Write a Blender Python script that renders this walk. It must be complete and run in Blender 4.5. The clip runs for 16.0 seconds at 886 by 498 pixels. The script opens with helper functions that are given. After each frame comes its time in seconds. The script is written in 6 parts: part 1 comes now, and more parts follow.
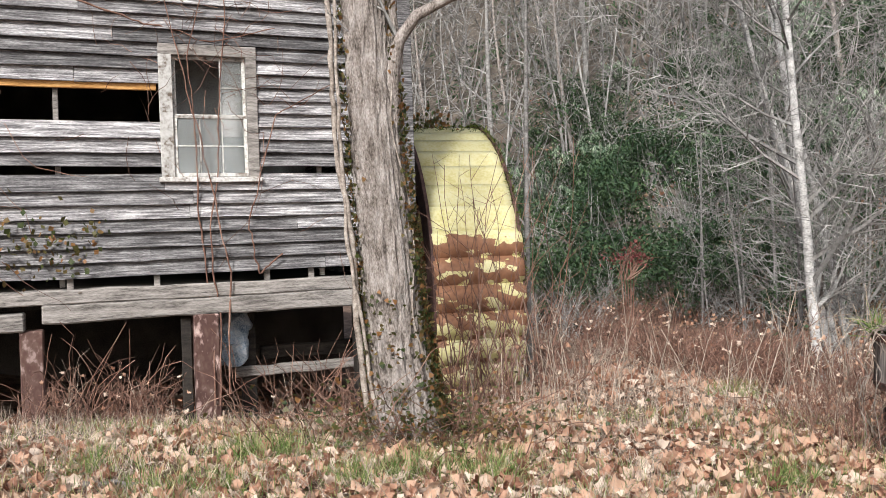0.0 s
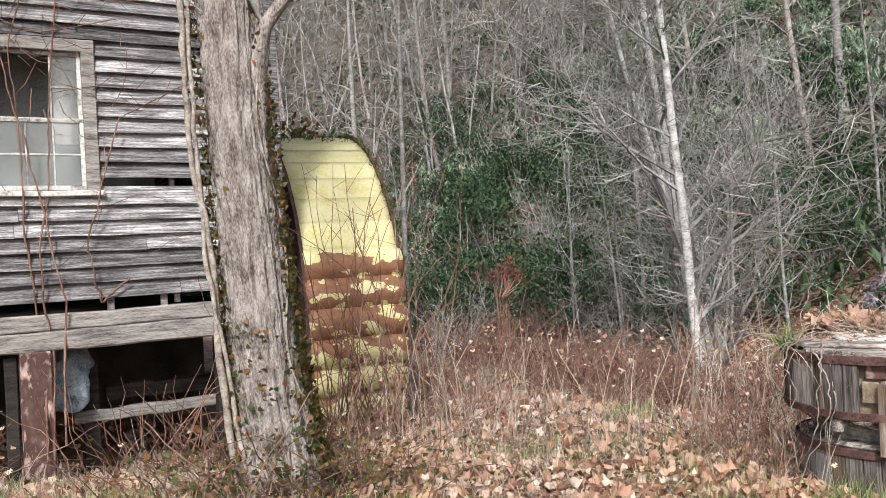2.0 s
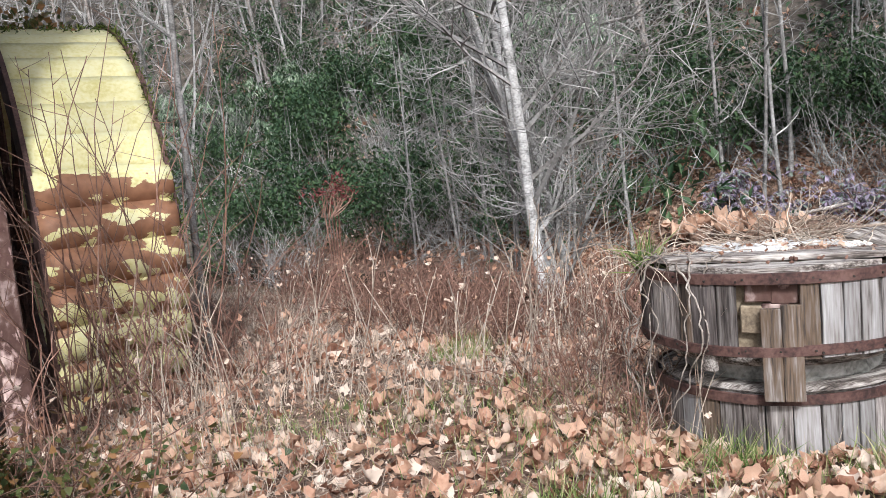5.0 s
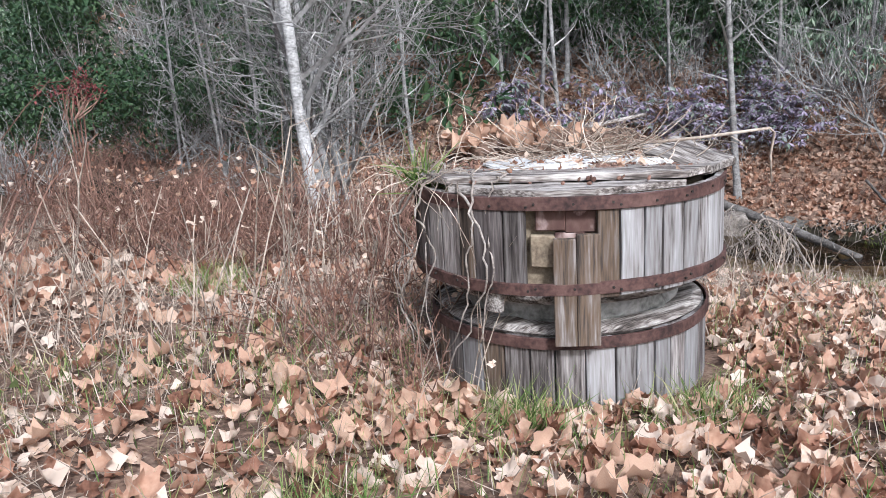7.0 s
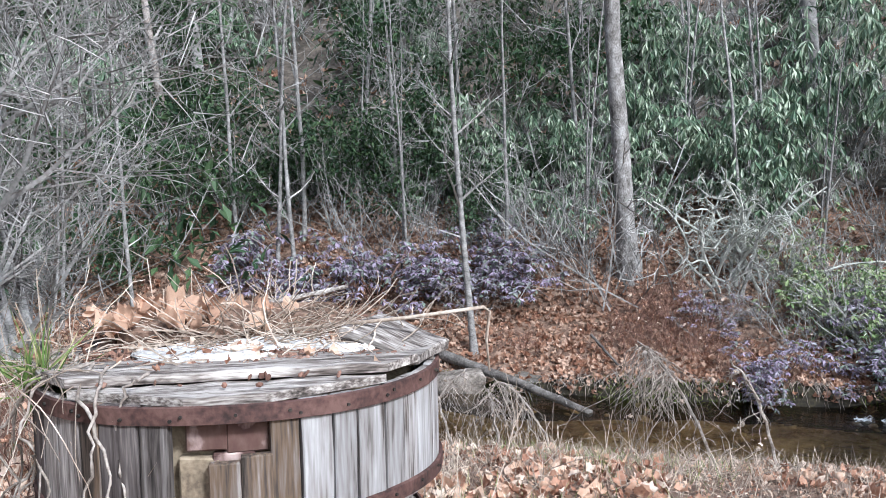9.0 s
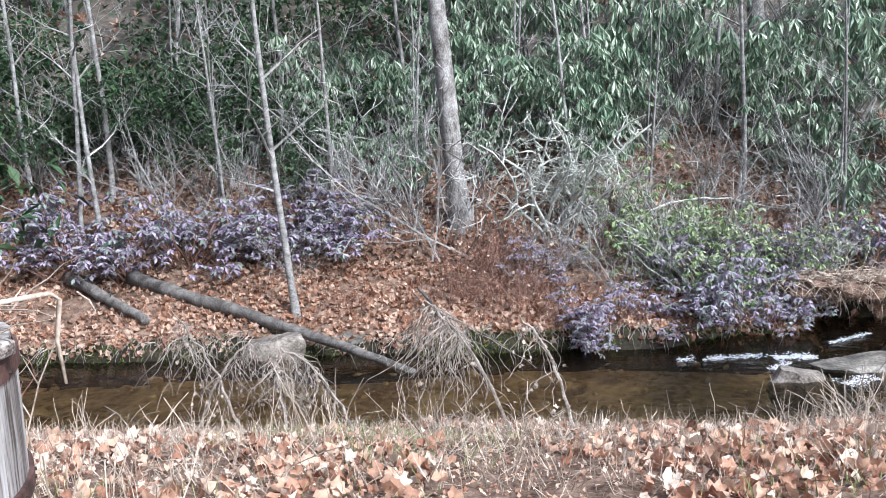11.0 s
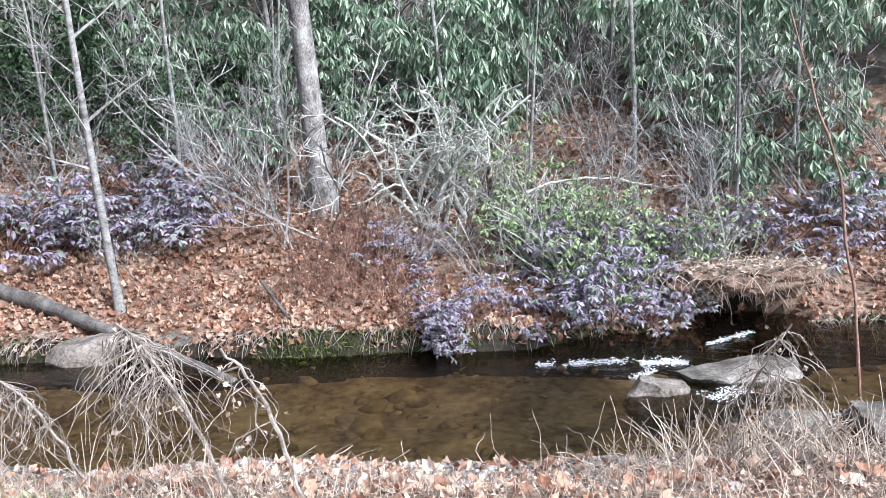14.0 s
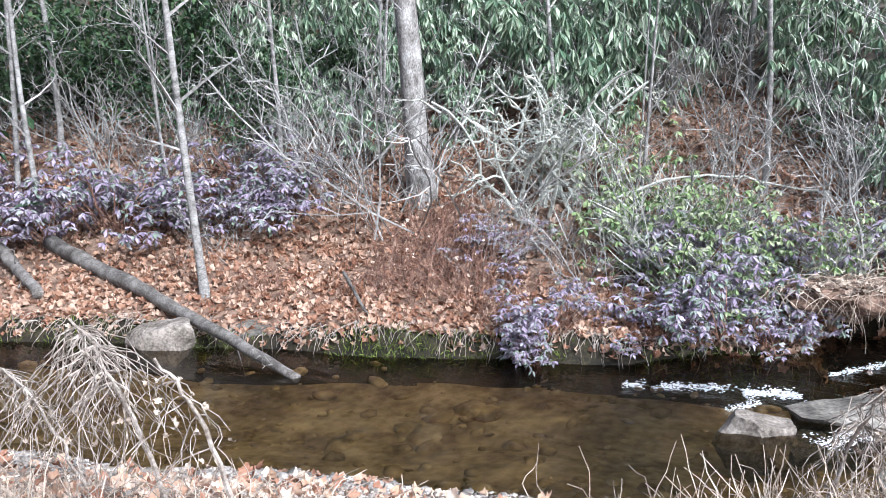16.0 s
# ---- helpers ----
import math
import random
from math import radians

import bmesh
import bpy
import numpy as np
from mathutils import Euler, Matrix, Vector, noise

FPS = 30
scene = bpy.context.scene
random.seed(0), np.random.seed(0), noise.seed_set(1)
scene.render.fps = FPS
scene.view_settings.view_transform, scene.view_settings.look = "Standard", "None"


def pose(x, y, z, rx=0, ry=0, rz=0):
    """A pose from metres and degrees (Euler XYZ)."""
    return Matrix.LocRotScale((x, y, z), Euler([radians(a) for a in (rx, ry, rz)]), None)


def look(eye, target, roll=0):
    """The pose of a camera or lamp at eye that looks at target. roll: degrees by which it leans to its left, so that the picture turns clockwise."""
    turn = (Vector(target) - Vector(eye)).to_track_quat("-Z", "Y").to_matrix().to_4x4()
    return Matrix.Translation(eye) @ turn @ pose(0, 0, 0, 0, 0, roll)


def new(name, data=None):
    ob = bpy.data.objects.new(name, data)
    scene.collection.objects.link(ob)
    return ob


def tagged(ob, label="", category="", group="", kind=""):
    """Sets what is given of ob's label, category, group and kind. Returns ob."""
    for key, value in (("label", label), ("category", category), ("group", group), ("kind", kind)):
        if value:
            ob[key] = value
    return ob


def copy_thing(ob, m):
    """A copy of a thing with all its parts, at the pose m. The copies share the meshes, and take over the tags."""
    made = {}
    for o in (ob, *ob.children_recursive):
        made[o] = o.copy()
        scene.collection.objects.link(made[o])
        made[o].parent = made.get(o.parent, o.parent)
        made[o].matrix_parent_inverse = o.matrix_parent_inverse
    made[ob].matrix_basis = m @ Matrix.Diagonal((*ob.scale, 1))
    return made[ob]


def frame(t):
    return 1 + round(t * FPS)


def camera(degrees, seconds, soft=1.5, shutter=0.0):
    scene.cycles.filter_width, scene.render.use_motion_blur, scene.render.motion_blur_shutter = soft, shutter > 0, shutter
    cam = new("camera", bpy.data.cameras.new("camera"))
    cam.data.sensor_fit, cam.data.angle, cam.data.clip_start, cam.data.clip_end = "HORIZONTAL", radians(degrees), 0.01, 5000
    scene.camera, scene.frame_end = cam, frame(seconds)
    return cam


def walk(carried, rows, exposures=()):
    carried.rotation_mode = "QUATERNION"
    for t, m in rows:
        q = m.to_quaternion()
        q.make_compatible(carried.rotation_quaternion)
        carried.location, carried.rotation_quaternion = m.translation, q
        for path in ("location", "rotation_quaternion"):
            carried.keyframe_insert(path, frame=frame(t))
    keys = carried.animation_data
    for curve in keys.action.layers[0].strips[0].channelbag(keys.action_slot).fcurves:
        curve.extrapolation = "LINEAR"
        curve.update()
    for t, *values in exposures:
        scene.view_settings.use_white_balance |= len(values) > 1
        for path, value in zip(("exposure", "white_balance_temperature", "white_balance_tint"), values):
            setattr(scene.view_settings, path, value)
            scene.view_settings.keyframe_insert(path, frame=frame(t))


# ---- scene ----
# camera and walk
cam = camera(55.2, 16.0, soft=0.55)
METRES, EYE, TILT, LEAN, TURN = 9.0, 1.55, -1.0, 1.8, 0.0
ROWS = [
    (0.0, 0.0, 0.0, 0.0, 0.0, 0.0, -0.0),
    (0.5, -0.0074, 0.0244, 0.0017, -3.0, 1.43, 0.84),
    (1.0, -0.0121, 0.0452, -0.0008, -5.5, 1.44, 1.01),
    (1.5, -0.0124, 0.0728, 0.0009, -7.26, 1.93, 2.44),
    (2.0, -0.0103, 0.0939, -0.0005, -9.13, 1.21, 1.25),
    (2.5, -0.0059, 0.1267, 0.0009, -10.27, 3.83, 0.43),
    (3.0, 0.0068, 0.1515, -0.0004, -11.11, 4.42, 1.83),
    (3.5, 0.0305, 0.1807, -0.0038, -11.89, 4.92, 0.47),
    (4.0, 0.0472, 0.2097, -0.0063, -13.04, 0.07, 2.45),
    (6.5, 0.127, 0.3378, -0.0126, -30.0, -8.68, 2.3),
    (7.0, 0.1394, 0.3542, -0.0148, -33.72, -11.75, 2.15),
    (7.5, 0.1605, 0.3728, -0.0131, -37.35, -10.94, 3.54),
    (8.0, 0.1784, 0.3882, -0.0129, -41.68, -11.03, 2.04),
    (8.5, 0.1981, 0.4047, -0.01, -45.7, -3.3, 1.35),
    (9.0, 0.225, 0.4039, -0.0097, -50.32, -2.19, 0.85),
    (9.5, 0.2591, 0.3974, -0.0083, -52.92, -1.5, 0.24),
    (10.0, 0.2921, 0.3979, -0.0122, -56.23, -3.89, 1.1),
    (12.5, 0.4665, 0.3678, -0.0157, -60.56, -6.1, 3.56),
    (13.0, 0.5068, 0.3527, -0.0168, -60.7, -6.65, 2.54),
    (13.5, 0.5429, 0.3476, -0.0206, -60.88, -8.4, 2.48),
    (14.0, 0.579, 0.346, -0.0209, -62.77, -7.76, 2.66),
    (14.5, 0.6126, 0.3365, -0.0251, -61.94, -7.9, 2.44),
    (15.0, 0.6462, 0.3281, -0.0252, -57.93, -6.88, 0.33),
    (15.5, 0.68, 0.3278, -0.0302, -55.14, -7.33, 0.59),
    (16.0, 0.7075, 0.3227, -0.0309, -52.27, -7.9, 1.41),
]
walk(cam, [(t, pose(0, 0, EYE, TILT, LEAN, TURN) @ pose(METRES * x, METRES * y, METRES * z, 90 + pitch, roll, yaw)) for t, x, y, z, yaw, pitch, roll in ROWS],
     exposures=[(0.0, 0.65, 6250, 10), (4.0, 0.7, 6050, 10), (7.0, 0.7, 5600, 11), (9.0, 0.9, 5500, 9), (12.5, 1.33, 5530, 10), (16.0, 1.38, 5530, 10)])

# bright overcast daylight
SUN_ELEV, SUN_AZ = 40, 195
world = bpy.data.worlds.new("world")
scene.world = world
world.use_nodes = True
wn, wl = world.node_tree.nodes, world.node_tree.links
sky = wn.new("ShaderNodeTexSky")
sky.sky_type, sky.sun_disc = "NISHITA", False
sky.sun_elevation, sky.sun_rotation = radians(SUN_ELEV), radians(SUN_AZ)
sky.dust_density = 5.0
pale = wn.new("ShaderNodeHueSaturation")
pale.inputs["Saturation"].default_value = 0.6
wl.new(sky.outputs["Color"], pale.inputs["Color"])
wl.new(pale.outputs["Color"], wn["Background"].inputs["Color"])
wn["Background"].inputs["Strength"].default_value = 0.095
sun = new("sun", bpy.data.lights.new("sun", "SUN"))
sun.data.energy, sun.data.angle, sun.data.color = 2.4, radians(8), (1.0, 0.97, 0.93)
a, e = radians(SUN_AZ), radians(SUN_ELEV)
sun.matrix_world = look(Vector((math.sin(a) * math.cos(e), math.cos(a) * math.cos(e), math.sin(e))) * 40, (0, 0, 0))


# materials
def material(name, colours, scale=8.0, stretch=(1, 1, 1), rough=0.85, bump=0.4, fine=60.0, metal=0.0, by_object=0.25, by_island=0.0, spec=0.3, space="Object", detail=6.0, depth=0.01):
    """Two scales of noise through a ramp of colours; each object or island of the mesh is a little lighter or darker."""
    m = bpy.data.materials.new(name)
    m.use_nodes = True
    n, l = m.node_tree.nodes, m.node_tree.links
    b = n["Principled BSDF"]
    co = n.new("ShaderNodeTexCoord")
    mp = n.new("ShaderNodeMapping")
    mp.inputs["Scale"].default_value = stretch
    l.new(co.outputs[space], mp.inputs["Vector"])
    rnd = n.new("ShaderNodeObjectInfo")
    shift = n.new("ShaderNodeVectorMath")
    shift.operation = "MULTIPLY_ADD"
    shift.inputs[1].default_value = (1, 1, 1)
    spread = n.new("ShaderNodeMath")
    spread.operation = "MULTIPLY"
    spread.inputs[1].default_value = 37.0
    l.new(rnd.outputs["Random"], spread.inputs[0])
    l.new(mp.outputs["Vector"], shift.inputs[0])
    l.new(spread.outputs[0], shift.inputs[2])
    big = n.new("ShaderNodeTexNoise")
    big.inputs["Scale"].default_value, big.inputs["Detail"].default_value = scale, detail
    small = n.new("ShaderNodeTexNoise")
    small.inputs["Scale"].default_value, small.inputs["Detail"].default_value = fine, 4.0
    for t in (big, small):
        l.new(shift.outputs[0], t.inputs["Vector"])
    mixv = n.new("ShaderNodeMath")
    mixv.operation = "MULTIPLY_ADD"
    mixv.inputs[1].default_value = 0.45
    l.new(small.outputs[0], mixv.inputs[0])
    half = n.new("ShaderNodeMath")
    half.operation = "MULTIPLY"
    half.inputs[1].default_value = 0.55
    l.new(big.outputs[0], half.inputs[0])
    l.new(half.outputs[0], mixv.inputs[2])
    ramp = n.new("ShaderNodeValToRGB")
    el = ramp.color_ramp.elements
    lo, hi = 0.36, 0.64
    while len(el) < len(colours):
        el.new(0.5)
    for i, c in enumerate(colours):
        el[i].position, el[i].color = lo + (hi - lo) * i / (len(colours) - 1), (*c, 1)
    l.new(mixv.outputs[0], ramp.inputs["Fac"])
    hsv = n.new("ShaderNodeHueSaturation")
    l.new(ramp.outputs["Color"], hsv.inputs["Color"])
    amount = n.new("ShaderNodeMapRange")
    k = max(by_object, by_island)
    amount.inputs["To Min"].default_value, amount.inputs["To Max"].default_value = 1 - k, 1 + k
    if by_island:
        geo = n.new("ShaderNodeNewGeometry")
        l.new(geo.outputs["Random Per Island"], amount.inputs["Value"])
    else:
        l.new(rnd.outputs["Random"], amount.inputs["Value"])
    l.new(amount.outputs[0], hsv.inputs["Value"])
    l.new(hsv.outputs["Color"], b.inputs["Base Color"])
    b.inputs["Roughness"].default_value, b.inputs["Metallic"].default_value = rough, metal
    b.inputs["Specular IOR Level"].default_value = spec
    if bump:
        bp = n.new("ShaderNodeBump")
        bp.inputs["Strength"].default_value, bp.inputs["Distance"].default_value = bump, depth
        l.new(mixv.outputs[0], bp.inputs["Height"])
        l.new(bp.outputs["Normal"], b.inputs["Normal"])
    return m


def leaf_material(name, colours, rough=0.6, spec=0.3, through_it=0.25):
    """Foliage: every leaf (island) takes its own colour from the ramp; some light passes through it."""
    m = bpy.data.materials.new(name)
    m.use_nodes = True
    n, l = m.node_tree.nodes, m.node_tree.links
    b = n["Principled BSDF"]
    geo = n.new("ShaderNodeNewGeometry")
    ramp = n.new("ShaderNodeValToRGB")
    el = ramp.color_ramp.elements
    while len(el) < len(colours):
        el.new(0.5)
    for i, c in enumerate(colours):
        el[i].position, el[i].color = i / (len(colours) - 1), (*c, 1)
    tex = n.new("ShaderNodeTexNoise")
    tex.inputs["Scale"].default_value = 45.0
    co = n.new("ShaderNodeTexCoord")
    l.new(co.outputs["Object"], tex.inputs["Vector"])
    add = n.new("ShaderNodeMath")
    add.operation = "MULTIPLY_ADD"
    add.inputs[1].default_value = 0.5
    l.new(tex.outputs[0], add.inputs[0])
    less = n.new("ShaderNodeMath")
    less.operation = "SUBTRACT"
    less.inputs[1].default_value = 0.25
    l.new(geo.outputs["Random Per Island"], less.inputs[0])
    info = n.new("ShaderNodeObjectInfo")
    wob = n.new("ShaderNodeMath")
    wob.operation = "MULTIPLY_ADD"
    wob.inputs[1].default_value = 0.2
    l.new(info.outputs["Random"], wob.inputs[0])
    l.new(less.outputs[0], wob.inputs[2])
    l.new(wob.outputs[0], add.inputs[2])
    l.new(add.outputs[0], ramp.inputs["Fac"])
    l.new(ramp.outputs["Color"], b.inputs["Base Color"])
    b.inputs["Roughness"].default_value, b.inputs["Specular IOR Level"].default_value = rough, spec
    if through_it:
        tr = n.new("ShaderNodeBsdfTranslucent")
        l.new(ramp.outputs["Color"], tr.inputs["Color"])
        mx = n.new("ShaderNodeMixShader")
        mx.inputs[0].default_value = through_it
        l.new(b.outputs[0], mx.inputs[1])
        l.new(tr.outputs[0], mx.inputs[2])
        l.new(mx.outputs[0], n["Material Output"].inputs["Surface"])
    return m


WOOD_GREY = material("weathered_clapboard", [(0.04, 0.037, 0.038), (0.125, 0.12, 0.122), (0.3, 0.29, 0.29), (0.62, 0.61, 0.6)], 3.0, (1.0, 1.0, 20), fine=26, by_object=0.55)
WOOD_BEAM = material("weathered_beam", [(0.08, 0.072, 0.065), (0.26, 0.24, 0.22), (0.42, 0.39, 0.36)], 3.0, (1.2, 1.2, 12), fine=20, by_object=0.15)
WOOD_FRESH = material("fresh_board", [(0.28, 0.13, 0.04), (0.5, 0.27, 0.09), (0.62, 0.38, 0.16)], 3.0, (1.2, 1.2, 14), fine=20)
MOSSY = material("mossy_post_wood", [(0.07, 0.06, 0.025), (0.2, 0.18, 0.06), (0.36, 0.33, 0.12)], 5.0, (1, 1, 0.5), fine=25)
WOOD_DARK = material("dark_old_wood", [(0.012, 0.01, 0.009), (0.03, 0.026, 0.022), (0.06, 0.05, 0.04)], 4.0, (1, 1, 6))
PAINT_OLD = material("peeling_white_paint", [(0.16, 0.12, 0.09), (0.45, 0.43, 0.4), (0.62, 0.61, 0.58), (0.68, 0.67, 0.65)], 9.0, fine=40, bump=0.5)
RED_POST = material("red_brown_post_paint", [(0.6, 0.47, 0.42), (0.4, 0.28, 0.25), (0.085, 0.045, 0.038), (0.1, 0.055, 0.045), (0.13, 0.08, 0.065), (0.3, 0.22, 0.2)], 3.5, (1, 1, 0.6), fine=18)
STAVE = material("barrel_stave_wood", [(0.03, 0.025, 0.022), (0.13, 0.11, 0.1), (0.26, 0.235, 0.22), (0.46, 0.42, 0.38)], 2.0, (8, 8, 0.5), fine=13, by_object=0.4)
# pale and dark stave woods: the tub's lit and shaded sides, as colour
STAVE_PALE = material("lit_bleached_stave_wood", [(0.06, 0.048, 0.04), (0.24, 0.222, 0.21), (0.32, 0.308, 0.3), (0.42, 0.41, 0.4)], 1.8, (7, 7, 0.5), fine=12, by_object=0.25)
STAVE_DARK = material("shaded_weathered_stave_wood", [(0.02, 0.017, 0.016), (0.065, 0.053, 0.05), (0.12, 0.104, 0.098), (0.23, 0.2, 0.185)], 1.8, (7, 7, 0.5), fine=12, by_object=0.35)
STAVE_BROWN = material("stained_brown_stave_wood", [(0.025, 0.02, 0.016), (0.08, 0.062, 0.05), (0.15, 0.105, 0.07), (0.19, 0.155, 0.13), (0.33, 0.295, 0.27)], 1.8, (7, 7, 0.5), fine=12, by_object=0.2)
BARK_BIRCH = material("whitish_bark", [(0.16, 0.155, 0.145), (0.42, 0.41, 0.395), (0.62, 0.61, 0.59)], 5.0, (1, 1, 1.6), fine=30, bump=0.4)
LICHEN = material("lichen_pale_bark", [(0.2, 0.2, 0.17), (0.42, 0.43, 0.38), (0.62, 0.63, 0.57)], 8.0, fine=40, by_object=0.1)
LID = material("bleached_lid_plank", [(0.03, 0.025, 0.02), (0.13, 0.108, 0.095), (0.34, 0.31, 0.28), (0.55, 0.51, 0.47)], 2.6, (1.0, 8, 8), fine=15, by_object=0.2)
PALE_BOARD = material("flaking_white_board", [(0.3, 0.28, 0.26), (0.62, 0.61, 0.59), (0.74, 0.74, 0.73)], 14.0)
IRON = material("rusty_iron_hoop", [(0.03, 0.018, 0.016), (0.085, 0.045, 0.038), (0.14, 0.08, 0.066)], 8.0, fine=50, rough=0.7, by_object=0.1)
STONE = material("rough_millstone", [(0.12, 0.12, 0.11), (0.27, 0.27, 0.25), (0.42, 0.41, 0.39)], 6.0, fine=40, bump=0.8)
BRICKY = material("ochre_core_block", [(0.13, 0.1, 0.07), (0.24, 0.19, 0.13), (0.33, 0.27, 0.19)], 8.0)
ROCK = material("creek_rock", [(0.035, 0.032, 0.028), (0.13, 0.118, 0.1), (0.27, 0.245, 0.21)], 3.5, fine=30, bump=0.8, rough=0.6)
PALE_ROCK = material("pale_tan_rock", [(0.06, 0.05, 0.04), (0.18, 0.155, 0.13), (0.34, 0.3, 0.26)], 4.5, fine=34, bump=0.9, rough=0.75)
PEBBLE = material("pale_pebbles", [(0.1, 0.088, 0.076), (0.24, 0.215, 0.19), (0.42, 0.385, 0.35)], 6.0, by_island=0.5)
BARK = material("grey_brown_ridged_bark", [(0.09, 0.074, 0.062), (0.23, 0.197, 0.172), (0.36, 0.32, 0.29), (0.48, 0.44, 0.41)], 5.0, (2.4, 2.4, 1.0), fine=40, bump=1.0, depth=0.03)
LOG_WOOD = material("weathered_log_wood", [(0.05, 0.043, 0.038), (0.15, 0.135, 0.12), (0.29, 0.27, 0.25)], 6.0, fine=45, bump=0.8, depth=0.02)
BARK_PALE = material("pale_grey_bark", [(0.09, 0.085, 0.078), (0.22, 0.21, 0.198), (0.37, 0.358, 0.342)], 6.0, (1, 1, 1.6), fine=40, bump=0.4)
BARK_GREY = material("mottled_grey_bark", [(0.06, 0.054, 0.048), (0.16, 0.148, 0.135), (0.27, 0.255, 0.24), (0.42, 0.41, 0.39)], 5.0, (1.6, 1.6, 0.9), fine=34, bump=0.7, depth=0.02)
BARK_TWIG = material("grey_twig_bark", [(0.13, 0.125, 0.115), (0.26, 0.25, 0.235), (0.42, 0.41, 0.39)], 2.0, fine=20, bump=0, by_island=0.4)
TWIG_BROWN = material("brown_twig_bark", [(0.09, 0.045, 0.034), (0.19, 0.105, 0.076), (0.3, 0.195, 0.15)], 2.0, fine=20, bump=0, by_island=0.4)
VINE = material("pale_vine_bark", [(0.13, 0.105, 0.085), (0.28, 0.24, 0.205), (0.46, 0.41, 0.36)], 12.0, fine=60, by_island=0.25)
STRAW = material("dry_straw", [(0.2, 0.15, 0.115), (0.38, 0.31, 0.245), (0.56, 0.49, 0.41)], 3.0, bump=0, by_island=0.35)
GRASS = leaf_material("green_grass", [(0.06, 0.11, 0.022), (0.12, 0.2, 0.045), (0.22, 0.28, 0.09), (0.46, 0.42, 0.22)], 0.6)
SYCAMORE = leaf_material("dry_sycamore_leaf", [(0.1, 0.05, 0.035), (0.31, 0.155, 0.1), (0.5, 0.295, 0.2), (0.61, 0.42, 0.3), (0.74, 0.61, 0.5)], 0.7, 0.2)
LITTER = leaf_material("forest_leaf_litter", [(0.09, 0.043, 0.029), (0.27, 0.137, 0.086), (0.4, 0.245, 0.165), (0.54, 0.39, 0.295)], 0.75, 0.2)
RHODO = leaf_material("rhododendron_leaf", [(0.045, 0.08, 0.048), (0.11, 0.18, 0.105), (0.21, 0.29, 0.18), (0.42, 0.48, 0.36)], 0.36, 0.5, 0.15)
HEMLOCK = leaf_material("dark_evergreen_leaf", [(0.02, 0.045, 0.022), (0.04, 0.08, 0.036), (0.08, 0.13, 0.055)], 0.6, 0.3, 0.15)
PALE_GREEN = leaf_material("light_green_leaf", [(0.07, 0.13, 0.05), (0.16, 0.24, 0.09), (0.28, 0.36, 0.16), (0.42, 0.44, 0.3)], 0.5, 0.4, 0.2)
PURPLE = leaf_material("purple_green_leaf", [(0.1, 0.1, 0.09), (0.24, 0.185, 0.26), (0.38, 0.32, 0.42), (0.2, 0.25, 0.19)], 0.4, 0.5, 0.12)
IVY = leaf_material("ivy_leaf", [(0.03, 0.05, 0.018), (0.07, 0.085, 0.022), (0.12, 0.1, 0.035), (0.26, 0.13, 0.05)], 0.5, 0.4)
RED_LEAF = leaf_material("dark_red_leaf", [(0.1, 0.02, 0.025), (0.2, 0.05, 0.05), (0.3, 0.1, 0.09)], 0.6)
MOSS = leaf_material("bank_moss", [(0.03, 0.028, 0.01), (0.05, 0.07, 0.015), (0.1, 0.14, 0.03), (0.2, 0.24, 0.06)], 0.9, 0.1)
SOIL = material("litter_covered_soil", [(0.04, 0.027, 0.02), (0.12, 0.075, 0.052), (0.22, 0.145, 0.105), (0.32, 0.235, 0.17)], 7.0, fine=45, bump=1.0, space="Object", by_object=0.0)
BED = material("creek_bed", [(0.12, 0.085, 0.05), (0.3, 0.24, 0.15), (0.46, 0.39, 0.27)], 1.6, fine=9, bump=0.6, by_object=0.0)
FOAM = material("white_water", [(0.45, 0.48, 0.5), (0.8, 0.82, 0.83), (0.9, 0.9, 0.9)], 9.0, bump=0.6, rough=0.4)
FAR_TWIG = material("far_bare_wood", [(0.09, 0.085, 0.078), (0.21, 0.2, 0.188), (0.36, 0.35, 0.335)], 2.0, fine=20, bump=0, by_island=0.5)
# hillside litter soil, its colour darkened for the shade of the woods
FOREST_FLOOR = material("shade_darkened_forest_floor", [(0.035, 0.03, 0.024), (0.09, 0.075, 0.06), (0.18, 0.15, 0.12)], 1.5, fine=9, bump=1.0, by_object=0.0)
# dark bank soil with the undercut's shade painted into it
SHADED_BANK = material("shade_dark_bank_soil", [(0.007, 0.006, 0.004), (0.02, 0.016, 0.009), (0.045, 0.04, 0.018)], 5.0, fine=30, bump=1.0, by_object=0.0)
PLASTIC = material("blue_white_plastic_sheet", [(0.12, 0.2, 0.3), (0.45, 0.55, 0.65), (0.75, 0.78, 0.8)], 7.0, rough=0.35)
# inside wood coloured near black, so the board gaps read as deep shade
DARK_ROOM = material("shade_dark_interior_wood", [(0.02, 0.017, 0.015), (0.05, 0.042, 0.036), (0.08, 0.07, 0.06)], 3.0)
INNER_PANEL = material("pale_inner_panel", [(0.16, 0.17, 0.17), (0.29, 0.31, 0.31), (0.4, 0.42, 0.42)], 4.0)


